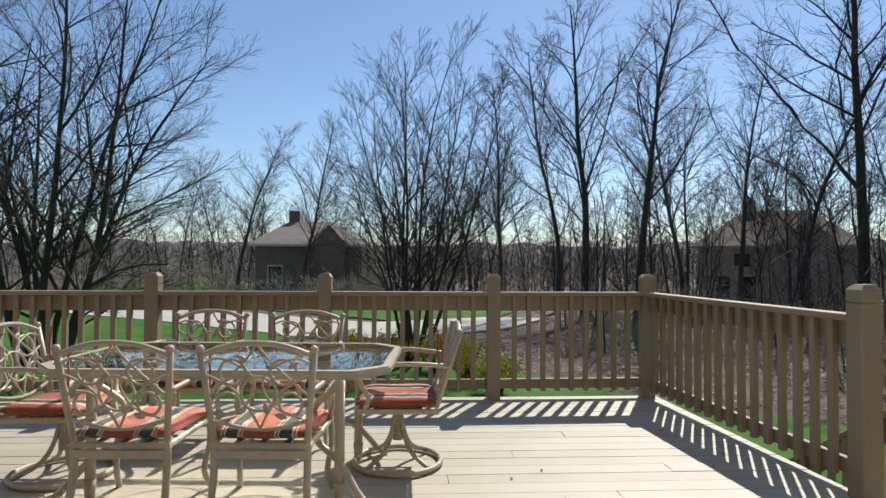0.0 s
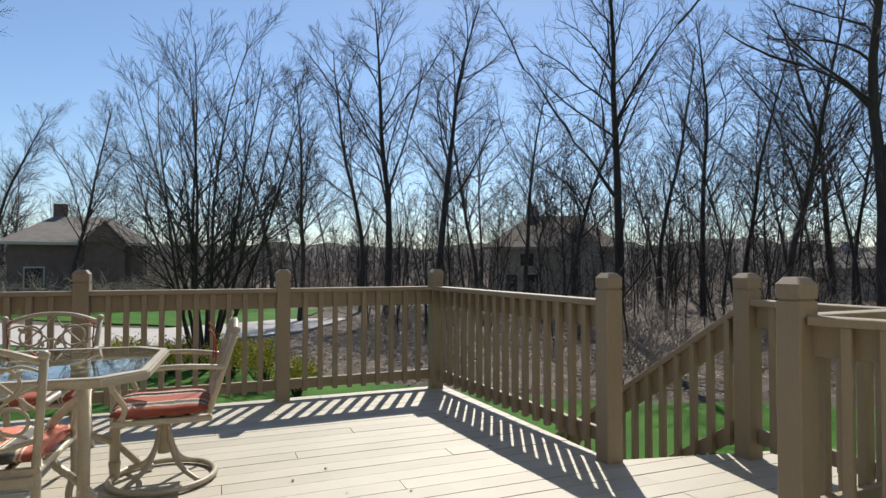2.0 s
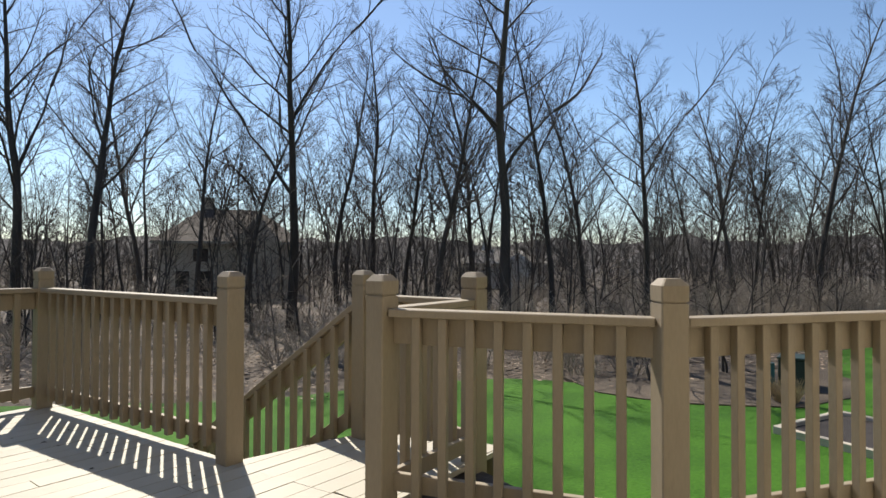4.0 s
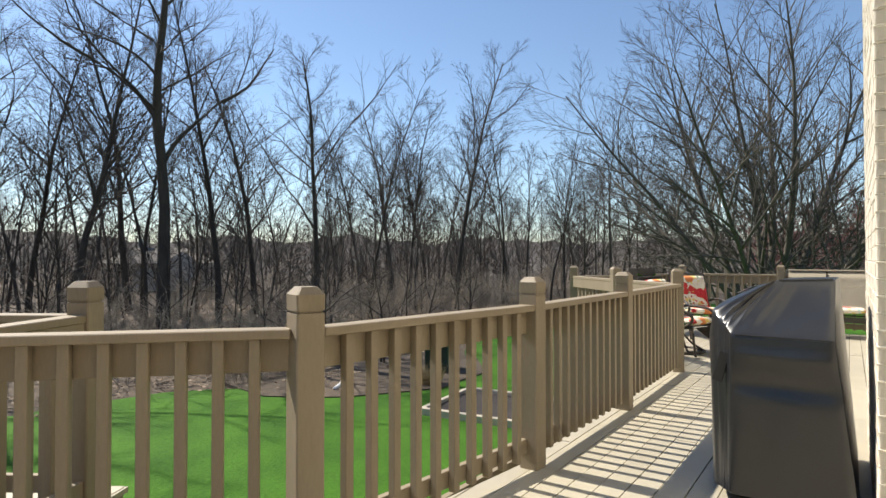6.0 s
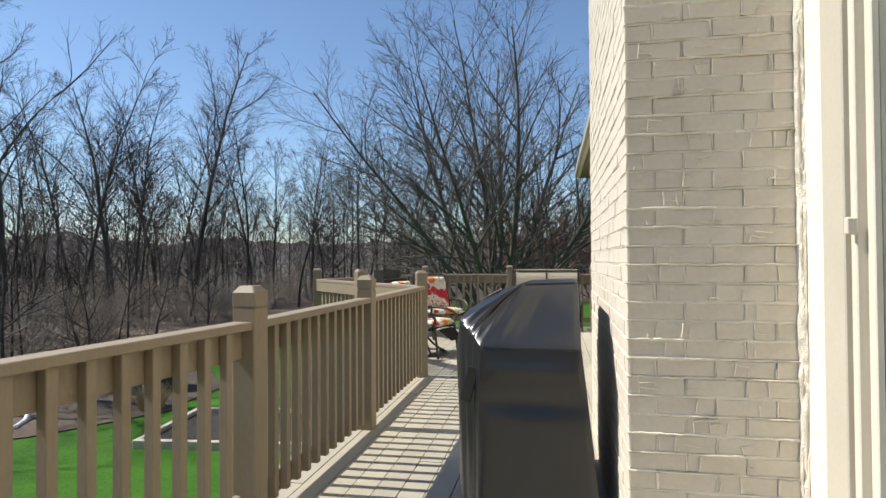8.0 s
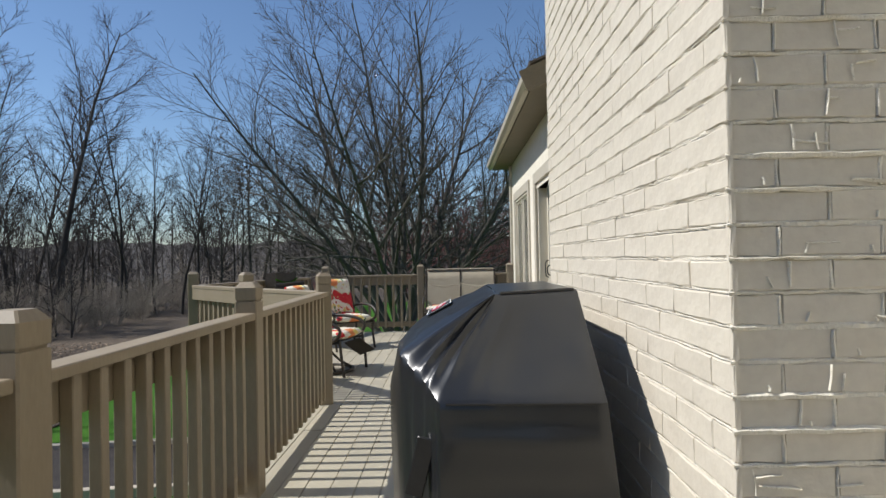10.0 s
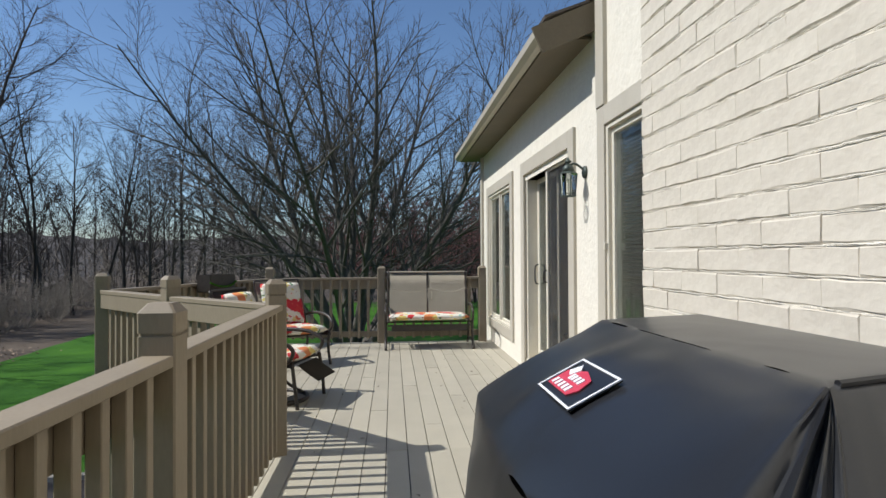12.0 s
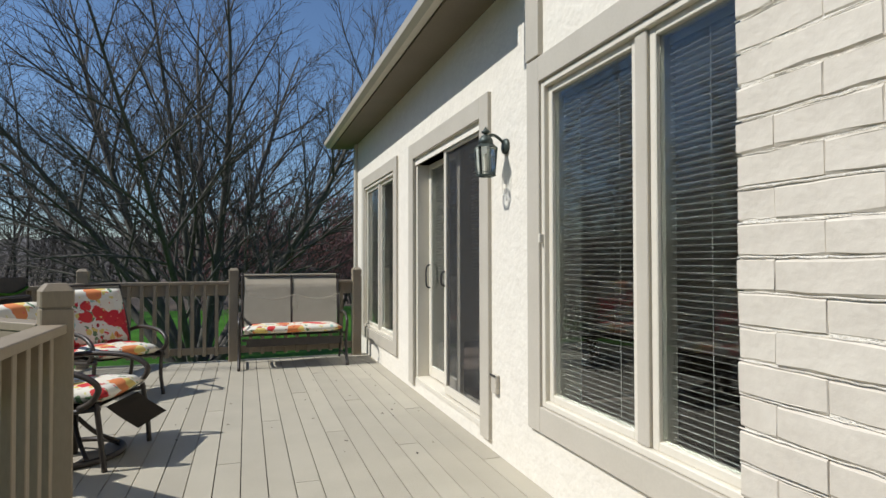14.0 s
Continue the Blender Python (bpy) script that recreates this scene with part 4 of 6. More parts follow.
def lattice_back(t, tilt=0.17):
    """The cast back between the posts: a curved top bar, rings, tendrils and leaves."""
    lean = lambda p: (p[0], -0.235 - tilt * (p[2] - 0.42), p[2])
    part("top_bar", tube([lean(p) for p in spline([(-0.265, 0, 0.815), (-0.13, 0, 0.862), (0, 0, 0.875), (0.13, 0, 0.862), (0.265, 0, 0.815)], 5)], 0.014), IVORY, t)
    part("low_bar", tube([lean(p) for p in spline([(-0.235, 0, 0.50), (-0.1, 0, 0.465), (0, 0, 0.455), (0.1, 0, 0.465), (0.235, 0, 0.50)], 5)], 0.010), IVORY, t)
    bm = bmesh.new()
    for cx, cz, r in ((0, 0.63, 0.085), (-0.12, 0.735, 0.062), (0.12, 0.735, 0.062), (-0.15, 0.58, 0.055), (0.15, 0.58, 0.055)):
        add_tube(bm, [lean(p) for p in arc(cx, cz, r, 0, 342, 0, 18)], 0.0075, 6, closed=True)
    for s in (-1, 1):
        for pts in ([(s * 0.25, 0, 0.78), (s * 0.17, 0, 0.80), (s * 0.05, 0, 0.74), (s * 0.02, 0, 0.66), (s * 0.08, 0, 0.56), (s * 0.2, 0, 0.51)],
                    [(0, 0, 0.87), (s * 0.05, 0, 0.80), (s * 0.16, 0, 0.69), (s * 0.235, 0, 0.62)],
                    [(0, 0, 0.455), (s * 0.03, 0, 0.52), (s * 0.11, 0, 0.64), (s * 0.2, 0, 0.70), (s * 0.245, 0, 0.72)]):
            add_tube(bm, [lean(p) for p in spline(pts, 5)], 0.0065, 6)
    part("scrollwork", bm, IVORY, t, smooth=True)
    bm = bmesh.new()
    for cx, cz, a in ((-0.07, 0.80, 30), (0.06, 0.69, 120), (-0.08, 0.55, -40), (0.1, 0.52, 20), (0.19, 0.65, 75), (-0.19, 0.67, 110), (0.03, 0.56, 80), (-0.04, 0.7, 60), (0.17, 0.77, 150), (-0.2, 0.53, 15)):
        m = Matrix.Translation(lean((cx, 0, cz))) @ Matrix.Rotation(radians(a), 4, 'Y')
        bmesh.ops.create_icosphere(bm, subdivisions=1, radius=1, matrix=m @ Matrix.Diagonal((0.034, 0.006, 0.015, 1)))
    part("leaves", bm, IVORY, t, smooth=True)
    for s in (-1, 1):
        part("back_post", tube([lean((s * 0.225, 0, 0.40)), lean((s * 0.245, 0, 0.6)), lean((s * 0.268, 0, 0.835))], 0.0165), IVORY, t, smooth=True)
        bm = bmesh.new()
        bmesh.ops.create_uvsphere(bm, u_segments=10, v_segments=6, radius=0.021, matrix=Matrix.Translation(lean((s * 0.268, 0, 0.845))))
        part("finial", bm, IVORY, t, smooth=True)
        part("arm", tube(spline([lean((s * 0.255, 0, 0.645)), (s * 0.29, -0.1, 0.665), (s * 0.30, 0.08, 0.66), (s * 0.295, 0.20, 0.63), (s * 0.285, 0.225, 0.57), (s * 0.26, 0.17, 0.47), (s * 0.25, 0.19, 0.40)], 5), 0.0145), IVORY, t, smooth=True)


def seat_and_cushion(t, label):
    bm = bmesh.new()
    add_tube(bm, [(-0.235, -0.235, 0.375), (-0.25, 0.225, 0.385), (0.25, 0.225, 0.385), (0.235, -0.235, 0.375)], 0.016, 8, closed=True)
    for x in (-0.12, 0, 0.12):
        add_box(bm, (0.03, 0.45, 0.008), (x, 0, 0.38))
    for y in (-0.12, 0, 0.12):
        add_box(bm, (0.47, 0.03, 0.006), (0, y, 0.388))
    part("seat_frame", bm, IVORY, t)
    c = part("cushion", cushion(0.50, 0.49, 0.065), STRIPE, t, label, smooth=True)
    c.location = (0, 0.005, 0.425)
    for s in (-1, 1):
        part("tie", tube(spline([(s * 0.2, -0.23, 0.42), (s * 0.24, -0.26, 0.38), (s * 0.235, -0.265, 0.28), (s * 0.245, -0.26, 0.2)], 4), 0.005, 5), STRIPE, c)


def dining_chair(m):
    t = thing("dining_chair", "ivory cast-metal patio chair with scrollwork back and striped cushion", "chair", m, "chairs round the patio table")
    lattice_back(t)
    seat_and_cushion(t, "red, black and cream striped cushion")
    for s in (-1, 1):
        part("leg", tube(spline([(s * 0.225, -0.225, 0.42), (s * 0.225, -0.235, 0.2), (s * 0.235, -0.285, 0.0)], 4), [0.019] * 8 + [0.016], 8), IVORY, t, smooth=True)
        part("leg", tube(spline([(s * 0.245, 0.22, 0.40), (s * 0.255, 0.20, 0.25), (s * 0.24, 0.17, 0.12), (s * 0.26, 0.235, 0.0)], 4), 0.016, 8), IVORY, t, smooth=True)
    part("stretcher", box((0.44, 0.02, 0.04), (0, -0.24, 0.335), bevel=0.003), IVORY, t)
    return t


def swivel_chair(m):
    t = thing("swivel_chair", "ivory cast-metal swivel patio chair with striped cushion on a ring base", "chair", m, "chairs round the patio table")
    lattice_back(t, 0.30)
    seat_and_cushion(t, "faded striped cushion")
    part("base_ring", tube(arc_flat(0.27, 0.022), 0.017, 8, closed=True), IVORY, t, smooth=True)
    part("column", tube([(0, 0, 0.15), (0, 0, 0.37)], 0.032, 12), IVORY, t, smooth=True)
    for k in range(4):
        a = radians(45 + 90 * k)
        c, s = math.cos(a), math.sin(a)
        part("base_arm", tube(spline([(0.02 * c, 0.02 * s, 0.33), (0.06 * c, 0.06 * s, 0.18), (0.13 * c, 0.13 * s, 0.085), (0.265 * c, 0.265 * s, 0.028)], 5), 0.0135), IVORY, t, smooth=True)
    part("seat_plate", box((0.3, 0.3, 0.02), (0, 0, 0.362), bevel=0.004), IVORY, t)
    return t


def arc_flat(r, z, n=28):
    return [(r * math.cos(2 * math.pi * i / n), r * math.sin(2 * math.pi * i / n), z) for i in range(n)]


TAB = 24.0
tu, tv = Vector((math.cos(radians(TAB)), math.sin(radians(TAB)), 0)), Vector((-math.sin(radians(TAB)), math.cos(radians(TAB)), 0))


def at_table(u, v, turn, z=0.0):
    p = tu * u + tv * v
    return pose(p.x, p.y, z, 0, 0, TAB + turn)


# ---- patio table ----
def patio_table():
    t = thing("patio_table", "long patio table with ivory metal frame and clear glass top", "table", at_table(0.78, 3.51, 0))
    L, W, C = 0.93, 0.52, 0.16
    ring = [(L - C, -W), (L, -W + C), (L, W - C), (L - C, W), (-L + C, W), (-L, W - C), (-L, -W + C), (-L + C, -W)]
    bm = bmesh.new()
    sc = lambda k: [(x * (1 - k / L), y * (1 - k / W)) for x, y in ring]
    o, i = sc(0), sc(0.05)
    lv = [(o, 0.668), (o, 0.712), (i, 0.712), (i, 0.668)]
    rows = [[bm.verts.new((x, y, z)) for x, y in pts] for pts, z in lv]
    for a, b in zip(rows, rows[1:] + rows[:1]):
        for k in range(8):
            bm.faces.new((a[k], a[(k + 1) % 8], b[(k + 1) % 8], b[k]))
    bmesh.ops.recalc_face_normals(bm, faces=bm.faces)
    bmesh.ops.bevel(bm, geom=bm.edges[:], offset=0.008, segments=2, affect='EDGES')
    part("rim", bm, IVORY, t)
    g = part("glass_top", prism(sc(0.046), 0.704, 0.711), GLASS, t, "clear glass top")
    g.visible_shadow = False
    bm = bmesh.new()
    for k in range(7):
        x = -0.72 + k * 0.24
        add_tube(bm, arc(x, 0, 0.17, 0, 350, 0, 20), 0.007, 5, closed=True)
    for s in (-1, 1):
        add_tube(bm, spline([(-0.85, 0, 0), (-0.5, 0, s * 0.3), (0, 0, s * 0.12), (0.5, 0, s * 0.32), (0.85, 0, 0)], 6), 0.008, 5)
        add_tube(bm, spline([(-0.85, 0, s * 0.38), (-0.4, 0, s * 0.2), (0, 0, s * 0.42), (0.4, 0, s * 0.2), (0.85, 0, s * 0.38)], 6), 0.007, 5)
    bmesh.ops.rotate(bm, verts=bm.verts, cent=(0, 0, 0), matrix=Matrix.Rotation(radians(90), 3, 'X'))
    bmesh.ops.translate(bm, verts=bm.verts, vec=(0, 0, 0.688))
    part("scroll_grille", bm, IVORY, t, "ivory scrollwork under the glass")
    for sx in (-1, 1):
        for sy in (-1, 1):
            leg = part("leg", tube([(sx * 0.66, sy * 0.33, 0.668), (sx * 0.66, sy * 0.33, 0.08)], 0.027, 8), IVORY, t, smooth=True)
            part("scroll_brace", tube(spline([(sx * 0.64, sy * 0.32, 0.60), (sx * 0.5, sy * 0.25, 0.45), (sx * 0.52, sy * 0.26, 0.3), (sx * 0.66, sy * 0.33, 0.2), (sx * 0.78, sy * 0.40, 0.05), (sx * 0.84, sy * 0.43, 0.02)], 5), 0.019), IVORY, leg, smooth=True)
            part("foot", tube([(sx * 0.66, sy * 0.33, 0.10), (sx * 0.66, sy * 0.33, 0.0)], [0.032, 0.024], 8), IVORY, leg, smooth=True)


patio_table()
# back plane of a chair lies 0.33 behind its middle at the top
c1 = dining_chair(at_table(0.444, 3.11, 0))
copy_thing(c1, at_table(1.115, 3.12, 0))
copy_thing(c1, at_table(0.20, 4.26, 180))
copy_thing(c1, at_table(0.94, 4.25, 180))
s1 = swivel_chair(at_table(1.70, 3.76, 94))
copy_thing(s1, at_table(-0.24, 3.52, -90))


# ---- grill under its cover ----
def vinyl():
    m = material("black_vinyl_cover", (0.011, 0.0115, 0.013), (0.02, 0.021, 0.0235), 0.3, scale=3, fine=500, bump=0.06, bump_dist=0.001, spec=0.6)
    nt = m.node_tree
    n, l = nt.nodes, nt.links
    wv = n.new("ShaderNodeTexNoise")
    wv.inputs["Scale"].default_value = 3.2
    wv.inputs["Detail"].default_value = 1.0
    wv.inputs["Distortion"].default_value = 0.5
    mp = n.new("ShaderNodeMapping")
    mp.inputs["Scale"].default_value = (1.6, 1.6, 0.5)
    co = n.new("ShaderNodeTexCoord")
    l.new(co.outputs["Object"], mp.inputs[0])
    l.new(mp.outputs[0], wv.inputs["Vector"])
    bp = n.new("ShaderNodeBump")
    bp.inputs["Strength"].default_value = 0.3
    bp.inputs["Distance"].default_value = 0.012
    l.new(wv.outputs[0], bp.inputs["Height"])
    old = n["Principled BSDF"].inputs["Normal"].links[0].from_node
    l.new(bp.outputs[0], old.inputs["Normal"])
    return m


def grill_cover():
    t = thing("covered_grill", "barbecue grill under a glossy black fitted vinyl cover", "grill")
    V = Vector
    # corners: lid, shoulders and hem, at the west end and the east end
    lid_wf, lid_wb, lid_ef, lid_eb = V((6.12, 1.31, 1.147)), V((6.18, 1.046, 1.154)), V((6.89, 1.30, 1.14)), V((6.9, 1.04, 1.15))
    sh_f, sh_w, sh_wb, sh_e, sh_eb = V((5.99, 1.585, 0.985)), V((5.825, 1.49, 0.878)), V((5.82, 1.045, 0.875)), V((7.03, 1.57, 0.94)), V((7.04, 1.02, 0.88))
    hem_f, hem_w, hem_wb, hem_e, hem_eb = V((5.94, 1.575, 0.06)), V((5.835, 1.50, 0.06)), V((5.825, 0.955, 0.06)), V((7.04, 1.58, 0.06)), V((7.05, 0.955, 0.06))
    bm = bmesh.new()

    def panel(p00, p10, p11, p01, nu, nv, relief):
        """A panel between four corners, u from p00 to p10 and v down to p01, with folds of its own along its normal."""
        nrm = (p10 - p00).cross(p01 - p00)
        if nrm.length < 1e-6:
            nrm = (p11 - p00).cross(p01 - p00)
        nrm.normalize()
        if nrm.dot((p00 + p11) / 2 - V((6.45, 1.28, 0.6))) < 0:
            nrm = -nrm
        rows = []
        for i in range(nu + 1):
            u = i / nu
            row = []
            for j in range(nv + 1):
                v = j / nv
                p = p00.lerp(p10, u).lerp(p01.lerp(p11, u), v)
                row.append(bm.verts.new(p + nrm * relief(u, v)))
            rows.append(row)
        for i in range(nu):
            for j in range(nv):
                bm.faces.new((rows[i][j], rows[i + 1][j], rows[i + 1][j + 1], rows[i][j + 1]))

    hump = lambda q: math.sin(math.pi * min(1.0, max(0.0, q)))
    flat = lambda u, v: 0.0
    crumple = lambda x, y: noise.noise((x, y, 2.7))
    fan = lambda u, v: hump(u) ** 0.5 * hump(v) ** 0.6 * (0.020 * abs(math.sin(u * 11 + 1.2 * crumple(u * 3, v * 2))) ** 3 + 0.012 * crumple(u * 6, v * 3))
    end_folds = lambda u, v: hump(v) ** 0.7 * hump(u) ** 0.5 * (0.013 * max(0.0, 1 - u * 2.4) * abs(math.sin(u * 22 + v * 2.0)) ** 2 + 0.006 * crumple(u * 3, v * 2) - 0.012 * hump(v) * hump(u) + 0.010 * max(0.0, u - 0.8) * 5 * abs(math.sin(v * 7)) ** 2)
    skirt_folds = lambda u, v: hump(u) ** 0.4 * (0.010 * crumple(u * 3, v * 1.2) + 0.014 * math.exp(-((v - 0.12) / 0.03) ** 2) - 0.022 * math.exp(-((v - 0.30) / 0.05) ** 2)) * min(1.0, v * 8)
    soft = lambda u, v: hump(u) ** 0.4 * min(1.0, v * 6) * (0.012 * crumple(u * 5, v * 1.5) + 0.006 * crumple(u * 14, v * 3))
    panel(lid_wf, lid_ef, lid_eb, lid_wb, 36, 24, lambda u, v: 0.006 * hump(u) * hump(v))
    panel(lid_wf, lid_ef, sh_e, sh_f, 36, 24, lambda u, v: hump(u) ** 0.4 * (0.022 * hump(v) + 0.010 * hump(v) * math.exp(-((u - 0.62 + 0.1 * v) / 0.06) ** 2) + 0.005 * crumple(u * 5, v * 3)))
    panel(lid_wf, lid_wb, sh_wb, sh_w, 24, 24, end_folds)
    panel(lid_wf, lid_wf, sh_w, sh_f, 24, 24, fan)
    panel(lid_wb, lid_eb, sh_eb, sh_wb, 36, 24, flat)
    panel(lid_ef, lid_eb, sh_eb, sh_e, 24, 24, flat)
    panel(sh_w, sh_wb, hem_wb, hem_w, 24, 40, skirt_folds)
    panel(sh_f, sh_w, hem_w, hem_f, 24, 40, soft)
    panel(sh_f, sh_e, hem_e, hem_f, 36, 40, lambda u, v: soft(u, v) + 0.035 * hump(u) ** 0.6 * (1 - 0.5 * v) * min(1.0, v * 6))
    panel(sh_wb, sh_eb, hem_eb, hem_wb, 36, 40, flat)
    panel(sh_e, sh_eb, hem_eb, hem_e, 24, 40, flat)
    bmesh.ops.remove_doubles(bm, verts=bm.verts, dist=0.0012)
    bmesh.ops.recalc_face_normals(bm, faces=bm.faces)
    for v in bm.verts:
        v.co.y += 0.062 * hump((v.co.x - 5.90) / 1.2) ** 0.7 * min(1.0, max(0.0, (v.co.y - 1.35) / 0.2))
    for _ in range(2):
        bmesh.ops.smooth_vert(bm, verts=bm.verts, factor=0.35, use_axis_x=True, use_axis_y=True, use_axis_z=True)
    for e in bm.edges:
        e.smooth = len(e.link_faces) != 2 or e.calc_face_angle() < 0.6
    bm.normal_update()
    near = [v for v in bm.verts if abs(v.co.x - 6.47) < 0.10 and 1.43 < v.co.y < 1.55 and v.co.z > 0.95]
    mid = sum((v.co for v in near), V((0, 0, 0))) / len(near)
    nrm = sum((v.normal for v in near), V((0, 0, 0)))
    nrm = V((0, nrm.y, nrm.z)).normalized()
    badge_at = mid + nrm * (max((v.co - mid).dot(nrm) for v in near) + 0.002)
    cover = part("cover", bm, vinyl(), t, smooth=True)
    # piped seams along the folds
    seam = material("cover_piping", (0.008, 0.008, 0.009), (0.02, 0.02, 0.022), 0.3, bump=0)
    for pts in ((lid_wf.lerp(sh_f, 0.03), lid_wf.lerp(sh_f, 0.94)), (lid_wf.lerp(lid_wb, 0.04), lid_wf.lerp(lid_wb, 0.95)), (sh_w.lerp(sh_wb, 0.04), sh_w.lerp(sh_wb, 0.95))):
        part("piping", tube([p + V((0.0, 0.0, -0.001)) for p in spline(pts, 6)], 0.005, 6), seam, cover)
    part("strap", box((0.012, 0.05, 0.16), (5.868, 1.545, 0.70), Matrix.Rotation(0.25, 4, 'X'), bevel=0.003), seam, cover)
    # badge on the sloping front, in its own plane
    badge = part("badge", box((0.25, 0.17, 0.002)), seam, t, "printed badge with a white outline and red and white shapes")
    ex = Vector((1, 0, 0))
    ey = nrm.cross(ex)
    mm = Matrix((ex, ey, nrm)).transposed().to_4x4()
    badge.matrix_basis = Matrix.Translation(badge_at) @ mm @ Matrix.Rotation(radians(180), 4, 'Z') @ Matrix.Diagonal((0.74, 0.58, 1, 1))
    white = material("badge_white", (0.7, 0.7, 0.7), (0.78, 0.78, 0.78), 0.5, bump=0)
    red = material("badge_red", (0.45, 0.03, 0.06), (0.52, 0.05, 0.08), 0.5, bump=0)
    for sz, c in (((0.25, 0.007, 0.002), (0, 0.0815, 0.003)), ((0.25, 0.007, 0.002), (0, -0.0815, 0.003)), ((0.007, 0.156, 0.002), (0.1215, 0, 0.003)), ((0.007, 0.156, 0.002), (-0.1215, 0, 0.003))):
        part("outline", box(sz, c), white, badge)
    part("red_field", prism([(-0.105, -0.055), (0.04, -0.055), (0.06, -0.02), (0.045, 0.03), (-0.02, 0.05), (-0.105, 0.02)], 0.002, 0.004), red, badge)
    part("white_shape", prism([(-0.09, 0.02), (-0.06, 0.005), (-0.045, 0.04), (-0.07, 0.06)], 0.004, 0.006), white, badge)
    for z0, xs in ((0.006, (-0.04, -0.022, 0.0, 0.022)), (-0.035, (-0.08, -0.055, -0.03, -0.005, 0.018))):
        for x in xs:
            part("white_bar", box((0.014, 0.026, 0.002), (x, z0, 0.005)), white, badge)
    for x in (6.02, 6.9):
        for y in (1.08, 1.46):
            part("caster", tube([(x - 0.015, y, 0.035), (x + 0.015, y, 0.035)], 0.035, 12), BLACK_METAL, t)
            part("caster_stem", box((0.02, 0.03, 0.12), (x, y, 0.10)), BLACK_METAL, t)


grill_cover()


# ---- seats on the far deck ----
def sling_surface(w, pts):
    bm = bmesh.new()
    line = spline(pts, 5)
    a = [bm.verts.new((-w / 2, p.y, p.z)) for p in line]
    b = [bm.verts.new((w / 2, p.y, p.z)) for p in line]
    for i in range(len(line) - 1):
        bm.faces.new((a[i], b[i], b[i + 1], a[i + 1]))
    r = bmesh.ops.solidify(bm, geom=bm.faces[:], thickness=0.008)
    return bm


def loveseat(m):
    t = thing("loveseat", "taupe sling double rocker with floral seat cushion and dark metal frame", "loveseat", m)
    W = 1.16
    for s in (-1, 1):
        bk = part("back_sling", sling_surface(0.545, [(0, -0.16, 0.40), (0, -0.19, 0.62), (0, -0.235, 0.86), (0, -0.26, 1.06)]), SLING, t, "taupe sling back panel", smooth=True)
        bk.location.x = s * 0.285
        part("seat_sling", sling_surface(0.545, [(0, 0.27, 0.40), (0, 0.0, 0.375), (0, -0.2, 0.40)]), SLING, t).location.x = s * 0.285
    part("top_bar", tube([(-0.56, -0.265, 1.065), (0.56, -0.265, 1.065)], 0.012), SLING, t)
    for x in (-W / 2, 0, W / 2):
        part("side_rail", tube(spline([(x, 0.30, 0.385), (x, 0.0, 0.36), (x, -0.17, 0.39), (x, -0.20, 0.62), (x, -0.245, 0.87), (x, -0.27, 1.07)], 5), 0.014), BRONZE, t, smooth=True)
    for s in (-1, 1):
        x = s * (W / 2 + 0.03)
        part("arm", tube(spline([(x, -0.20, 0.58), (x, -0.1, 0.61), (x, 0.15, 0.60), (x, 0.29, 0.54), (x, 0.30, 0.46)], 5), 0.017), BRONZE, t, smooth=True)
        part("leg", tube(spline([(x, 0.29, 0.46), (x, 0.22, 0.3), (x, 0.25, 0.14), (x, 0.34, 0.02), (x, 0.30, 0.015)], 5), 0.018), BRONZE, t, smooth=True)
        part("leg", tube(spline([(x, -0.26, 0.42), (x, -0.2, 0.25), (x, -0.25, 0.1), (x, -0.33, 0.015)], 5), 0.018), BRONZE, t, smooth=True)
        part("skid", tube([(x, -0.28, 0.10), (x, 0.27, 0.10)], 0.012), BRONZE, t)
    for y in (-0.2, 0.25):
        part("cross_bar", tube([(-W / 2, y, 0.33), (W / 2, y, 0.33)], 0.013), BRONZE, t)
    part("apron", box((W - 0.1, 0.012, 0.09), (0, 0.27, 0.30)), BRONZE, t)
    c = part("cushion", cushion(1.14, 0.50, 0.09), FLORAL, t, "floral seat cushion", smooth=True)
    c.location = (0, 0.09, 0.445)
    for s in (-1, 1):
        part("tie", tube(spline([(0, 0.32, 0.41), (s * 0.25, 0.325, 0.36), (s * 0.5, 0.31, 0.41)], 6), 0.006, 5), SLING, c)
        part("tie_end", tube(spline([(0, 0.32, 0.42), (s * 0.03, 0.335, 0.33), (s * 0.02, 0.33, 0.24)], 4), 0.006, 5), SLING, c)
    return t


loveseat(pose(13.98, 1.30, 0, 0, 0, 90))


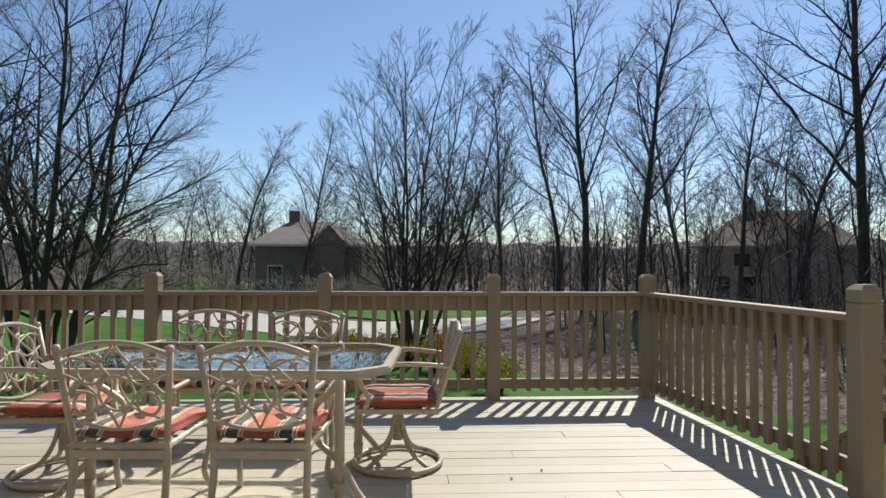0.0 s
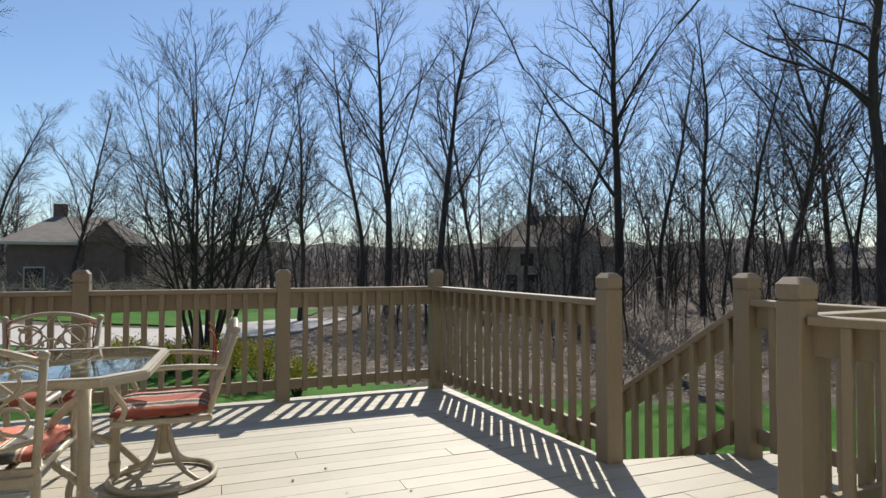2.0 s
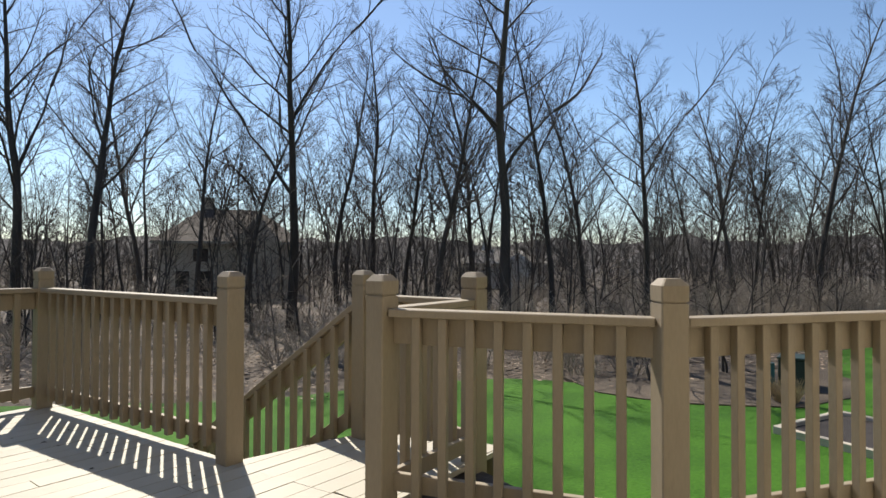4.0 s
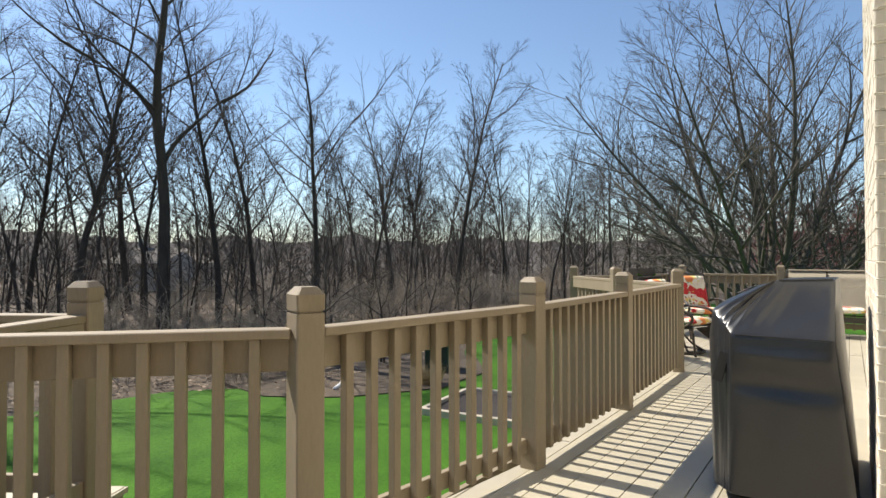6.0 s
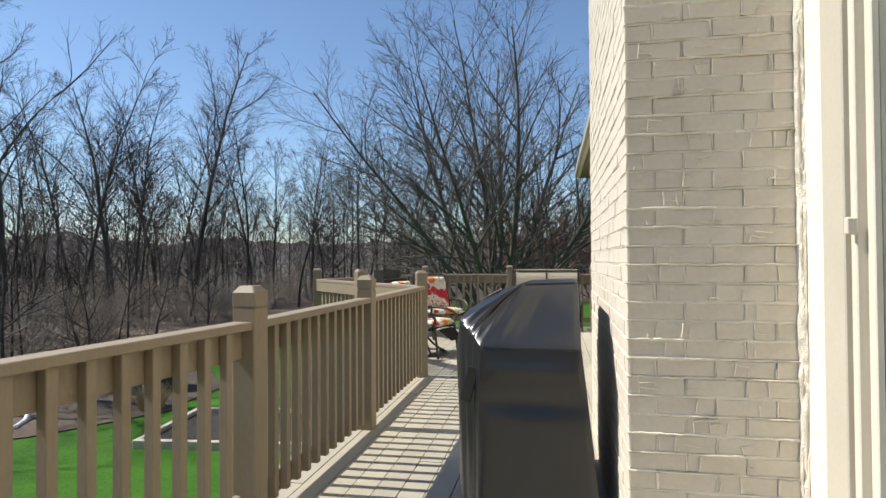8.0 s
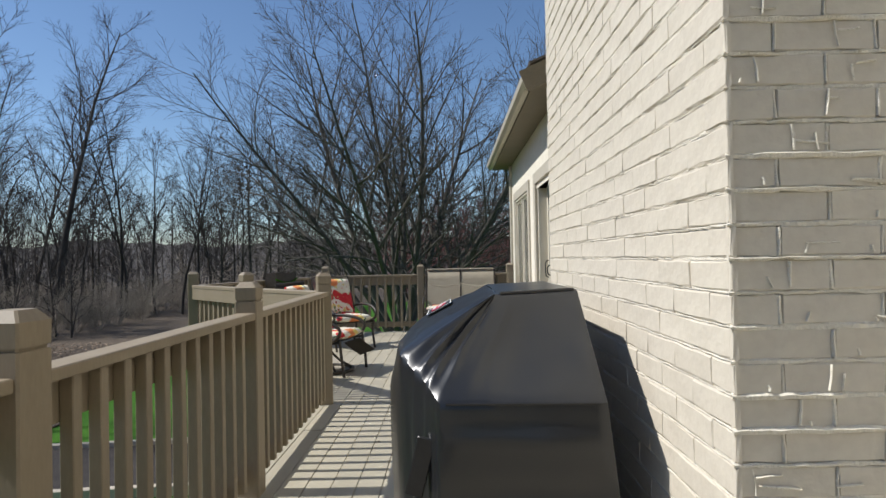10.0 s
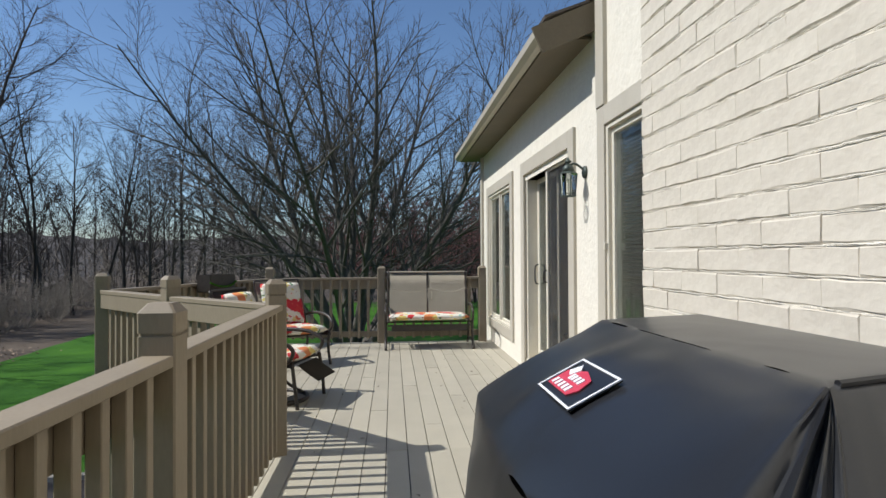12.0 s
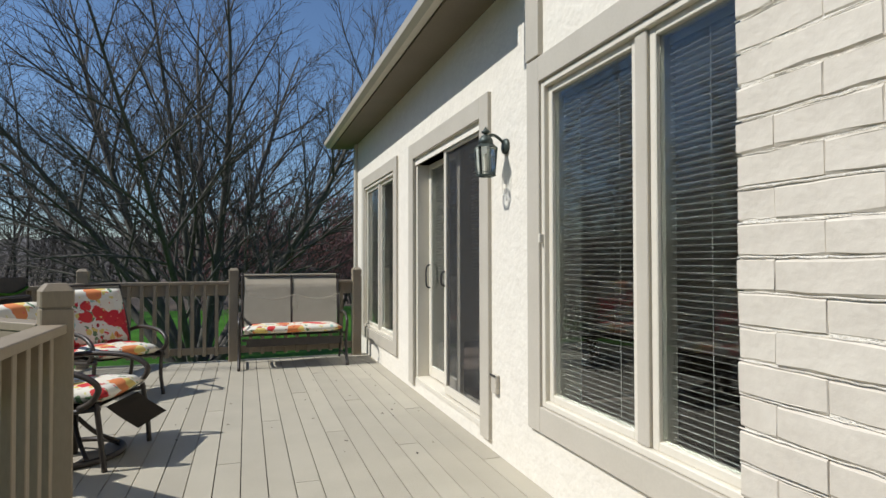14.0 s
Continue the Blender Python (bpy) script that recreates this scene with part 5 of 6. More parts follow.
def lounge_chair(m, ring, label, back=True):
    t = thing("lounge_chair", label, "chair", m, "lounge chairs with floral cushions")
    W = 0.60
    for s in (-1, 1):
        x = s * W / 2
        part("side_rail", tube(spline([(x, 0.32, 0.37), (x, 0.0, 0.34), (x, -0.22, 0.36), (x, -0.3, 0.6), (x, -0.42, 0.86), (x, -0.46, 1.0)], 5), 0.015), BRONZE, t, smooth=True)
        part("arm", tube(spline([(x * 1.08, -0.3, 0.56), (x * 1.12, -0.1, 0.60), (x * 1.12, 0.18, 0.585), (x * 1.1, 0.32, 0.51), (x * 1.08, 0.29, 0.42), (x, 0.2, 0.37)], 5), 0.019), BRONZE, t, smooth=True)
        if not ring:
            part("leg", tube(spline([(x, 0.30, 0.40), (x, 0.28, 0.2), (x, 0.33, 0.0)], 4), 0.017), BRONZE, t, smooth=True)
            part("leg", tube(spline([(x, -0.22, 0.38), (x, -0.22, 0.2), (x, -0.3, 0.0)], 4), 0.017), BRONZE, t, smooth=True)
    part("back_sling", sling_surface(W - 0.03, [(0, -0.21, 0.37), (0, -0.29, 0.6), (0, -0.41, 0.86), (0, -0.45, 1.0)]), SLING if not ring else DARK_SLING, t, smooth=True)
    part("seat_sling", sling_surface(W - 0.03, [(0, 0.31, 0.38), (0, 0.0, 0.355), (0, -0.2, 0.375)]), DARK_SLING, t, smooth=True)
    part("top_bar", tube([(-W / 2, -0.46, 1.0), (W / 2, -0.46, 1.0)], 0.013), BRONZE, t)
    c = part("seat_cushion", cushion(0.56, 0.56, 0.10), FLORAL, t, "floral seat cushion", smooth=True)
    c.location = (0, 0.06, 0.43)
    b = part("back_cushion", cushion(0.54, 0.56, 0.09), FLORAL, t, "floral back cushion", smooth=True)
    b.matrix_basis = Matrix.Translation((0, -0.285, 0.71)) @ Matrix.Rotation(radians(-70 + 180), 4, 'X')
    if ring:
        part("base_ring", tube(arc_flat(0.29, 0.022), 0.02, 8, closed=True), BRONZE, t, smooth=True)
        part("base_disc", prism([(0.26 * math.cos(k * 0.2618), 0.26 * math.sin(k * 0.2618)) for k in range(24)], 0.004, 0.016), SLING, t, "pale round base plate")
        part("column", tube([(0, 0, 0.02), (0, 0, 0.34)], 0.035, 12), BRONZE, t, smooth=True)
        for k in range(4):
            a = radians(45 + 90 * k)
            cc, ss = math.cos(a), math.sin(a)
            part("base_arm", tube(spline([(0.03 * cc, 0.03 * ss, 0.24), (0.14 * cc, 0.14 * ss, 0.12), (0.28 * cc, 0.28 * ss, 0.03)], 5), 0.014), BRONZE, t, smooth=True)
        part("front_leg", tube(spline([(-0.3, 0.3, 0.4), (-0.31, 0.33, 0.2), (-0.3, 0.35, 0.0)], 4), 0.017), BRONZE, t, smooth=True)
        part("front_leg", tube(spline([(0.3, 0.3, 0.4), (0.31, 0.33, 0.2), (0.3, 0.35, 0.0)], 4), 0.017), BRONZE, t, smooth=True)
        part("foot_flap", sling_surface(0.42, [(0, 0.31, 0.36), (0, 0.39, 0.30), (0, 0.50, 0.23)]), DARK_SLING, t, "dark sling foot flap", smooth=True)
    return t


lounge_chair(pose(12.75, 3.0, 0, 0, 0, 128), False, "dark metal sling lounge chair with red floral cushions")
lounge_chair(pose(10.95, 2.88, 0, 0, 0, 165), True, "dark metal swivel lounge chair with floral cushions and foot flap")

# ---- wall lantern and outlet ----
VERDI = material("weathered_bronze", (0.03, 0.04, 0.034), (0.09, 0.11, 0.095), 0.5, metal=0.4, scale=18, fine=80, bump=0.3, bump_dist=0.003)
lan = thing("wall_lantern", "weathered green-black metal carriage lantern on the stucco wall", "lamp", pose(9.97, 0.44, 1.86))
lan.scale = (0.82, 0.82, 0.82)
hexa = lambda r, z: [(r * math.cos(radians(60 * k)), r * math.sin(radians(60 * k)), z) for k in range(6)]


def frustum(r0, z0, r1, z1):
    bm = bmesh.new()
    a, b = [bm.verts.new(p) for p in hexa(r0, z0)], [bm.verts.new(p) for p in hexa(r1, z1)]
    bm.faces.new(a[::-1])
    bm.faces.new(b)
    for i in range(6):
        bm.faces.new((a[i], a[(i + 1) % 6], b[(i + 1) % 6], b[i]))
    return bm


part("hood", frustum(0.088, 0.09, 0.06, 0.115), VERDI, lan)
part("dome", tube([(0, 0, 0.113), (0, 0, 0.15), (0, 0, 0.175), (0, 0, 0.19)], [0.058, 0.052, 0.035, 0.012], 14), VERDI, lan, smooth=True)
part("finial", tube([(0, 0, 0.19), (0, 0, 0.2), (0, 0, 0.212), (0, 0, 0.222), (0, 0, 0.24), (0, 0, 0.25)], [0.01, 0.03, 0.034, 0.02, 0.008, 0.002], 12), VERDI, lan, smooth=True)
for k in range(6):
    a, b = hexa(0.085, 0.09)[k], hexa(0.068, -0.12)[k]
    part("glazing_bar", tube([a, b], 0.005, 5), VERDI, lan)
part("base_ring", tube(hexa(0.069, -0.12), 0.007, 6, closed=True), VERDI, lan)
part("lip", tube(hexa(0.07, -0.10), 0.004, 6, closed=True), VERDI, lan)
bm = frustum(0.064, -0.118, 0.081, 0.088)
lg = part("glass", bm, GLASS, lan)
lg.visible_shadow = False
part("candle", tube([(0, 0, -0.11), (0, 0, 0.0), (0, 0, 0.04)], [0.014, 0.014, 0.02], 10), VINYL, lan)
part("arm", tube(spline([(0, 0, 0.16), (0, -0.06, 0.19), (0, -0.13, 0.15), (0, -0.168, 0.11)], 5), 0.012), VERDI, lan, smooth=True)
part("back_plate", tube([(0, -0.169, 0.11), (0, -0.15, 0.11), (0, -0.14, 0.11)], [0.06, 0.058, 0.03], 18), VERDI, lan, smooth=True)
ol = thing("wall_outlet", "weatherproof electrical outlet box on the stucco wall", "outlet", pose(10.12, 0.302, 0.45))
part("cover", box((0.075, 0.03, 0.12), (0, 0.015, 0), bevel=0.006), TRIM, ol)
part("hinge", box((0.07, 0.012, 0.012), (0, 0.034, 0.055), bevel=0.002), BLACK_METAL, ol)

# ---- planter on the rail ----
pl = thing("rail_planter", "dark planter box hung on the deck railing", "planter", pose(12.95, 4.11, 0, 0, 0, -19.4))
bm = bmesh.new()
w2, d2 = 0.24, 0.09
add_prism(bm, [(-w2, -d2), (w2, -d2), (w2, d2), (-w2, d2)], 0.82, 0.84)
for sz, c in (((2 * w2, 0.012, 0.2), (0, -d2, 0.93)), ((2 * w2, 0.012, 0.2), (0, d2, 0.93)), ((0.012, 2 * d2, 0.2), (-w2, 0, 0.93)), ((0.012, 2 * d2, 0.2), (w2, 0, 0.93))):
    add_box(bm, sz, c)
bmesh.ops.translate(bm, verts=bm.verts, vec=(0, -0.16, 0.06))
part("box", bm, BRONZE, pl)
part("soil", box((0.46, 0.16, 0.02), (0, -0.16, 1.05)), BARK, pl)
part("hose", tube(spline([(-0.26, -0.26, 1.0), (-0.1, -0.28, 0.95), (0.1, -0.28, 0.95), (0.26, -0.26, 1.0)], 5), 0.012), LAWN, pl)

# ---- crumbs and dead leaves on the boards ----
rc = random.Random(9)
verts, faces = [], []
for i in range(70):
    x, y = (rc.uniform(8.2, 13.6), rc.uniform(0.45, 2.4)) if i < 45 else (rc.uniform(0.6, 3.2), rc.uniform(3.4, 6.2))
    if i >= 45 and (y - 4.7) * 0.54 + (x - 2.56) * 0.84 > -0.15:
        continue
    a, s0 = rc.uniform(0, 6.28), rc.uniform(0.006, 0.02)
    c0, n0 = math.cos(a) * s0, math.sin(a) * s0
    k = len(verts)
    verts += [(x - c0, y - n0, 0.004), (x + n0 * 0.5, y - c0 * 0.5, 0.007), (x + c0, y + n0, 0.004), (x - n0 * 0.5, y + c0 * 0.5, 0.009)]
    faces.append((k, k + 1, k + 2, k + 3))
me = bpy.data.meshes.new("leaf_crumbs")
me.from_pydata(verts, [], faces)
me.materials.append(BARK)
tagged(new("leaf_crumbs", me), "dark leaf crumbs scattered on the deck boards", "debris", kind="stuff")


# ---- grass, shrubs and garden ----
def leaves_on_ground():
    r = random.Random(6)
    verts, faces = [], []
    while len(faces) < 26000:
        x, y = r.uniform(-6, 26), r.uniform(11, 34)
        edge = np.interp(x, [p[0] for p in LAWN_EDGE], [p[1] for p in LAWN_EDGE])
        if y < edge + r.gauss(0.2, 0.5):
            continue
        a, s, t1, t2 = r.uniform(0, 6.28), r.uniform(0.03, 0.075), r.uniform(-0.03, 0.03), r.uniform(-0.03, 0.03)
        c, n = math.cos(a) * s, math.sin(a) * s
        z = GROUND + 0.03 + r.uniform(0, 0.05)
        k = len(verts)
        verts += [(x - c, y - n, z), (x + n * 0.6, y - c * 0.6, z + t1), (x + c, y + n, z + t2), (x - n * 0.6, y + c * 0.6, z)]
        faces.append((k, k + 1, k + 2, k + 3))
    me = bpy.data.meshes.new("fallen_leaves")
    me.from_pydata(verts, [], faces)
    me.materials.append(material("dry_leaves", (0.08, 0.05, 0.03), (0.34, 0.25, 0.17), 0.8, scale=2, fine=9, bump=0, island=0.7))
    tagged(new("fallen_leaves", me), "curled dry fallen leaves under the trees", "leaves", kind="stuff")


leaves_on_ground()
FORSYTHIA = material("yellow_green_leaves", (0.28, 0.27, 0.02), (0.66, 0.55, 0.05), 0.7, scale=2, fine=9, bump=0, island=0.6)


def bush(seed, at, r, h, leaf, label, n=2800):
    rr = random.Random(seed)
    t = thing("shrub", label, "shrub", pose(at[0], at[1], GROUND), "shrubs")
    segs, verts, faces = [], [], []
    for i in range(46):
        a, f = rr.uniform(0, 6.28), rr.uniform(0.2, 1)
        q = Vector((math.cos(a) * r * f, math.sin(a) * r * f, h * (0.6 + 0.4 * rr.random()) * (1.15 - 0.5 * f)))
        m = q * 0.5 + Vector((0, 0, 0.12))
        segs.append(((q.x * 0.1, q.y * 0.1, 0), tuple(m), 0.012, 0.008, 3))
        segs.append((tuple(m), tuple(q), 0.008, 0.003, 3))
        for k in range(n // 46):
            p = m.lerp(q, rr.random()) + Vector((rr.gauss(0, 0.09), rr.gauss(0, 0.09), rr.gauss(0, 0.07)))
            s = rr.uniform(0.018, 0.04)
            d1 = Vector((rr.gauss(0, 1), rr.gauss(0, 1), rr.gauss(0, 1))).normalized()
            d2 = d1.orthogonal().normalized() * 0.55
            b = len(verts)
            verts += [tuple(p - d1 * s), tuple(p + d2 * s), tuple(p + d1 * s), tuple(p - d2 * s)]
            faces.append((b, b + 1, b + 2, b + 3))
    part("stems", ring_mesh("stems", segs, [TWIG], lambda lv: 4), None, t)
    me = bpy.data.meshes.new("foliage")
    me.from_pydata(verts, [], faces)
    me.materials.append(leaf)
    part("foliage", me, leaf, t)


for k, (x, y, r, h) in enumerate(((-3.6, 14.3, 0.9, 1.25), (-4.9, 15.2, 0.85, 1.1), (-6.6, 15.6, 0.9, 1.0), (-8.4, 16.3, 0.9, 0.9), (-2.5, 13.4, 0.6, 0.9))):
    bush(60 + k, (x, y), r, h, FORSYTHIA, "low shrub with yellow-green spring leaves")

TIMBER = material("pale_edging_timber", (0.42, 0.36, 0.28), (0.55, 0.49, 0.4), 0.8, scale=6, fine=60, bump=0.3)
MULCH = material("dark_mulch", (0.016, 0.013, 0.012), (0.05, 0.04, 0.036), 0.95, scale=5, fine=70, bump=1.0, bump_dist=0.03)
bed = thing("garden_bed", "flat rectangular bed of dark mulch with pale timber edging", "garden bed", pose(12.6, 6.3, GROUND + 0.03, 0, 0, -84))
part("mulch", prism([(-1.4, -0.95), (1.4, -0.95), (1.4, 0.95), (-1.4, 0.95)], -0.1, 0.06), MULCH, bed)
for sz, c in (((3.0, 0.1, 0.16), (0, -1.0, 0.05)), ((3.0, 0.1, 0.16), (0, 1.0, 0.05)), ((0.1, 1.9, 0.16), (-1.45, 0, 0.05)), ((0.1, 1.9, 0.16), (1.45, 0, 0.05))):
    part("edging", box(sz, c, bevel=0.01), TIMBER, bed)
sheet("mulch_bed", [(10.6, 11.2), (11.6, 9.8), (13.4, 8.5), (15.6, 8.7), (17.2, 9.9), (18, 11.5), (14, 13.5), (11, 13.2)], GROUND + 0.055, LITTER, 0.1, "brown mulch bed under small trees", "mulch")
ub = thing("utility_box", "dark green metal utility box on the ground", "utility box", pose(15.3, 10.0, GROUND + 0.05, 0, 0, 30))
part("body", box((0.75, 0.6, 0.62), (0, 0, 0.31), bevel=0.02), material("dark_green_paint", (0.012, 0.03, 0.02), (0.02, 0.045, 0.03), 0.5), ub)
part("lid", box((0.79, 0.64, 0.06), (0, 0, 0.65), bevel=0.015), material("green_lid_paint", (0.014, 0.034, 0.023), (0.022, 0.05, 0.034), 0.5), ub)


DRY = material("dry_straw", (0.34, 0.24, 0.12), (0.52, 0.40, 0.22), 0.85, scale=4, fine=40, bump=0)
tuft = thing("ornamental_grass", "cut-back tuft of dry tan ornamental grass in the mulch", "grass", pose(13.6, 9.0, GROUND + 0.05))
rt = random.Random(41)
segs = []
for i in range(260):
    a, o, h = rt.uniform(0, 6.28), rt.uniform(0, 0.22), rt.uniform(0.25, 0.5)
    p = Vector((math.cos(a) * o, math.sin(a) * o, 0))
    segs.append((tuple(p), tuple(p + Vector((math.cos(a) * rt.uniform(0.05, 0.3), math.sin(a) * rt.uniform(0.05, 0.3), h))), 0.006, 0.002, 3))
part("blades", ring_mesh("blades", segs, [DRY], lambda lv: 3), None, tuft)
marker = thing("marker_post", "short teal plastic marker post in the mulch bed", "post", pose(14.6, 10.1, GROUND + 0.05))
part("shaft", prism(chamfer_square(0.16, 0.03), -0.1, 0.55), material("teal_plastic", (0.02, 0.10, 0.10), (0.04, 0.15, 0.15), 0.5), marker)
spout = thing("drain_pipe", "white plastic downspout elbow lying on the lawn", "pipe", pose(12.3, 10.6, GROUND + 0.03, 0, 0, 25))
part("pipe", tube(spline([(-0.4, 0, 0.04), (0.1, 0.02, 0.05), (0.3, 0.05, 0.16), (0.42, 0.06, 0.2)], 5), 0.045, 10), material("white_plastic", (0.68, 0.68, 0.66), (0.76, 0.76, 0.74), 0.4), spout, smooth=True)


# ---- distant houses ----
def house(at, turn, w, d, eave, ridge, wall, roof_mat, wins, label):
    t = thing("house", label, "house", pose(at[0], at[1], GROUND, 0, 0, turn))
    part("wall", box((w, d, eave), (0, 0, eave / 2)), wall, t)
    bm = bmesh.new()
    o = 0.5
    lo = [bm.verts.new(p) for p in ((-w / 2 - o, -d / 2 - o, eave), (w / 2 + o, -d / 2 - o, eave), (w / 2 + o, d / 2 + o, eave), (-w / 2 - o, d / 2 + o, eave))]
    k = w * 0.22
    hi = [bm.verts.new(p) for p in ((-k, 0, ridge), (k, 0, ridge))]
    for f in ((lo[0], lo[1], hi[1], hi[0]), (lo[1], lo[2], hi[1]), (lo[2], lo[3], hi[0], hi[1]), (lo[3], lo[0], hi[0]), (lo[3], lo[2], lo[1], lo[0])):
        bm.faces.new(f)
    part("roof", bm, roof_mat, t)
    part("fascia", box((w + 1.0, 0.06, 0.2), (0, -d / 2 - 0.5, eave - 0.1)), TRIM, t)
    bm = bmesh.new()
    k2 = w * 0.17
    a = [bm.verts.new((w * 0.2 + x, -d / 2 - y, z)) for x, y, z in ((-k2, 0.9, eave), (k2, 0.9, eave), (0, 0.9, eave + (ridge - eave) * 0.75))]
    b = [bm.verts.new((w * 0.2 + x, -d / 2 + 2.5, z)) for x, z in ((-k2, eave), (k2, eave), (0, eave + (ridge - eave) * 0.75))]
    for f in ((a[0], a[1], a[2]), (b[2], b[1], b[0]), (a[0], a[2], b[2], b[0]), (a[2], a[1], b[1], b[2]), (a[1], a[0], b[0], b[1])):
        bm.faces.new(f)
    bm.faces.ensure_lookup_table()
    bm.faces[0].material_index = 1
    part("gable", bm, (roof_mat, wall), t)
    part("bay", box((w * 0.3, 0.75, eave), (w * 0.2, -d / 2 - 0.376, eave / 2)), wall, t)
    part("flue", box((0.9, 0.6, 2.2), (-w * 0.18, 0.4, ridge - 0.2)), wall, t)
    for x, z, ww, hh in wins:
        if abs(x - w * 0.2) < w * 0.15 + ww / 2:
            continue
        wn_ = part("window", box((ww + 0.2, 0.1, hh + 0.2), (x, -d / 2 - 0.03, z), bevel=0.01), TRIM, t)
        part("pane", box((ww, 0.04, hh), (x, -d / 2 - 0.085, z)), GLASS_FAR, wn_)
    return t


GLASS_FAR = material("dark_window_panes", (0.012, 0.014, 0.016), (0.03, 0.033, 0.036), 0.08, bump=0)
TAN = material("tan_siding", (0.42, 0.36, 0.28), (0.52, 0.45, 0.36), 0.8, scale=1, fine=12, bump=0.3)
REDBRICK = material("brown_brick", (0.14, 0.09, 0.07), (0.22, 0.15, 0.115), 0.85, scale=3, fine=20, bump=0.4)
PALE = material("pale_grey_siding", (0.58, 0.57, 0.53), (0.68, 0.66, 0.61), 0.8, scale=1, fine=12, bump=0.2)
GREYROOF = material("grey_shingles", (0.15, 0.135, 0.115), (0.24, 0.215, 0.185), 0.9, scale=2, fine=14, bump=0.5)
DARKROOF = material("brown_roof_shingles", (0.06, 0.045, 0.035), (0.11, 0.085, 0.065), 0.9, scale=2, fine=14, bump=0.5)
house((-28.8, 41.4), 33, 8, 7, 4.3, 6.3, REDBRICK, GREYROOF, [(-2.5, 1.9, 1.0, 1.3), (0.4, 1.9, 1.0, 1.3), (2.8, 1.9, 1.0, 1.3)], "low brown brick house with grey shingle roof behind trees")
house((6.2, 51), -5, 9.5, 9, 4.2, 6.9, TAN, DARKROOF, [(-3.2, 1.3, 0.9, 1.5), (-1.6, 1.3, 0.9, 1.5), (0.2, 1.3, 0.8, 1.5), (2.6, 3.2, 1.2, 0.9), (-2.0, 3.2, 1.0, 0.9), (3.2, 1.3, 1.1, 1.3)], "two-storey tan house with brown roof among bare trees")
house((34.0, 56.0), -31, 9, 7, 2.6, 4.0, PALE, GREYROOF, [(-3, 1.5, 1.0, 1.1), (0, 1.5, 1.0, 1.1), (3, 1.2, 1.6, 1.8)], "pale grey single-storey house seen through the woods")
house((78, -11.0), -98, 9, 9, 5.2, 7.4, REDBRICK, DARKROOF, [(-3, 1.7, 1.2, 1.6), (0, 1.7, 1.2, 1.6), (3, 1.7, 1.2, 1.6), (-3, 4.2, 1.2, 1.3), (1, 4.2, 1.2, 1.3)], "two-storey brick house with white windows beyond the lawn")


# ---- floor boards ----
# solid near-black sheet: shade seen through the gaps between boards
part("joists", prism([(LEFT_X, 0.305), (14.45, 0.305), (14.45, 3.6), (11.51, 4.6), (9.5, 2.6), (5.78, 2.56), (4.2, 2.7), (3.95, 4.1), (3.3, 5.1), (2.6, 4.75), (1.26, 6.72), (LEFT_X, 2.95)], -0.24, -0.05), BARK, floor_deck, "dark sheet below the boards that stands for shade in the gaps")
planks(FRONT, HEAD)
planks([PF, (PG[0] + 0.34 * ca, PG[1] + 0.34 * sa), (PE[0] + 0.34 * ca, PE[1] + 0.34 * sa), PD], HEAD)
planks([(5.78, WALL_Y + 0.003), (9.45, WALL_Y + 0.003), (9.45, 2.66), (5.78, 2.66)], 0)
planks([(4.96, WALL_Y + 0.003), (5.78, WALL_Y + 0.003), (5.78, 2.66), (4.17, 2.86), (3.64, 2.86)], 0)
planks([(3.64, 2.86), (4.17, 2.86), PF], 0)
planks([(9.45, WALL_Y + 0.003), (14.48, WALL_Y + 0.003), (14.48, 3.68), (11.51, 4.72), (9.45, 2.66)], 0)


# ---- chimney bricks ----
COURSE, BLEN, JOINT = 0.0682, 0.2032, 0.0065


def brick_mesh(length, seed):
    """A painted brick with softened, uneven edges; its back at y = 0."""
    r = random.Random(seed)
    bm = bmesh.new()
    h, l, dpt, c = (COURSE - JOINT) / 2, length / 2, 0.0075, 0.0035
    j = lambda k=0.0022: r.uniform(-k, k)
    rings = []
    for y, s in ((-0.004, 0.0), (dpt - c, 0.0), (dpt, c)):
        rings.append([bm.verts.new((sx * (l - s * 0.35) + j(0.0012), y + (j(0.001) if s else 0), sz * (h - s) + j(0.0024))) for sx, sz in ((-1, -1), (-0.3, -1), (0.35, -1), (1, -1), (1, 1), (0.3, 1), (-0.35, 1), (-1, 1))])
    for a, b in zip(rings, rings[1:]):
        for i in range(8):
            bm.faces.new((a[i], b[i], b[(i + 1) % 8], a[(i + 1) % 8]))
    bm.faces.new(rings[-1][::-1])
    bmesh.ops.recalc_face_normals(bm, faces=bm.faces)
    return bm


BRICK_CACHE = {}
bulk_v, bulk_f = [], []
rb = random.Random(12)


def lay(length, m, single):
    key = (round(length, 3), rb.randrange(5))
    if key not in BRICK_CACHE:
        BRICK_CACHE[key] = finish(brick_mesh(length, key[1] + int(length * 1000)), "brick", BRICK)
    me = BRICK_CACHE[key]
    m = m @ pose(0, rb.uniform(-0.0025, 0.0015), 0, rb.uniform(-1.2, 1.2), rb.uniform(-0.25, 0.25), rb.uniform(-0.5, 0.5))
    if single:
        b = part("brick", me, BRICK, chimney)
        b.matrix_basis = m
    else:
        k = len(bulk_v)
        bulk_v.extend(tuple(m @ v.co) for v in me.vertices)
        bulk_f.extend(tuple(k + i for i in p.vertices) for p in me.polygons)


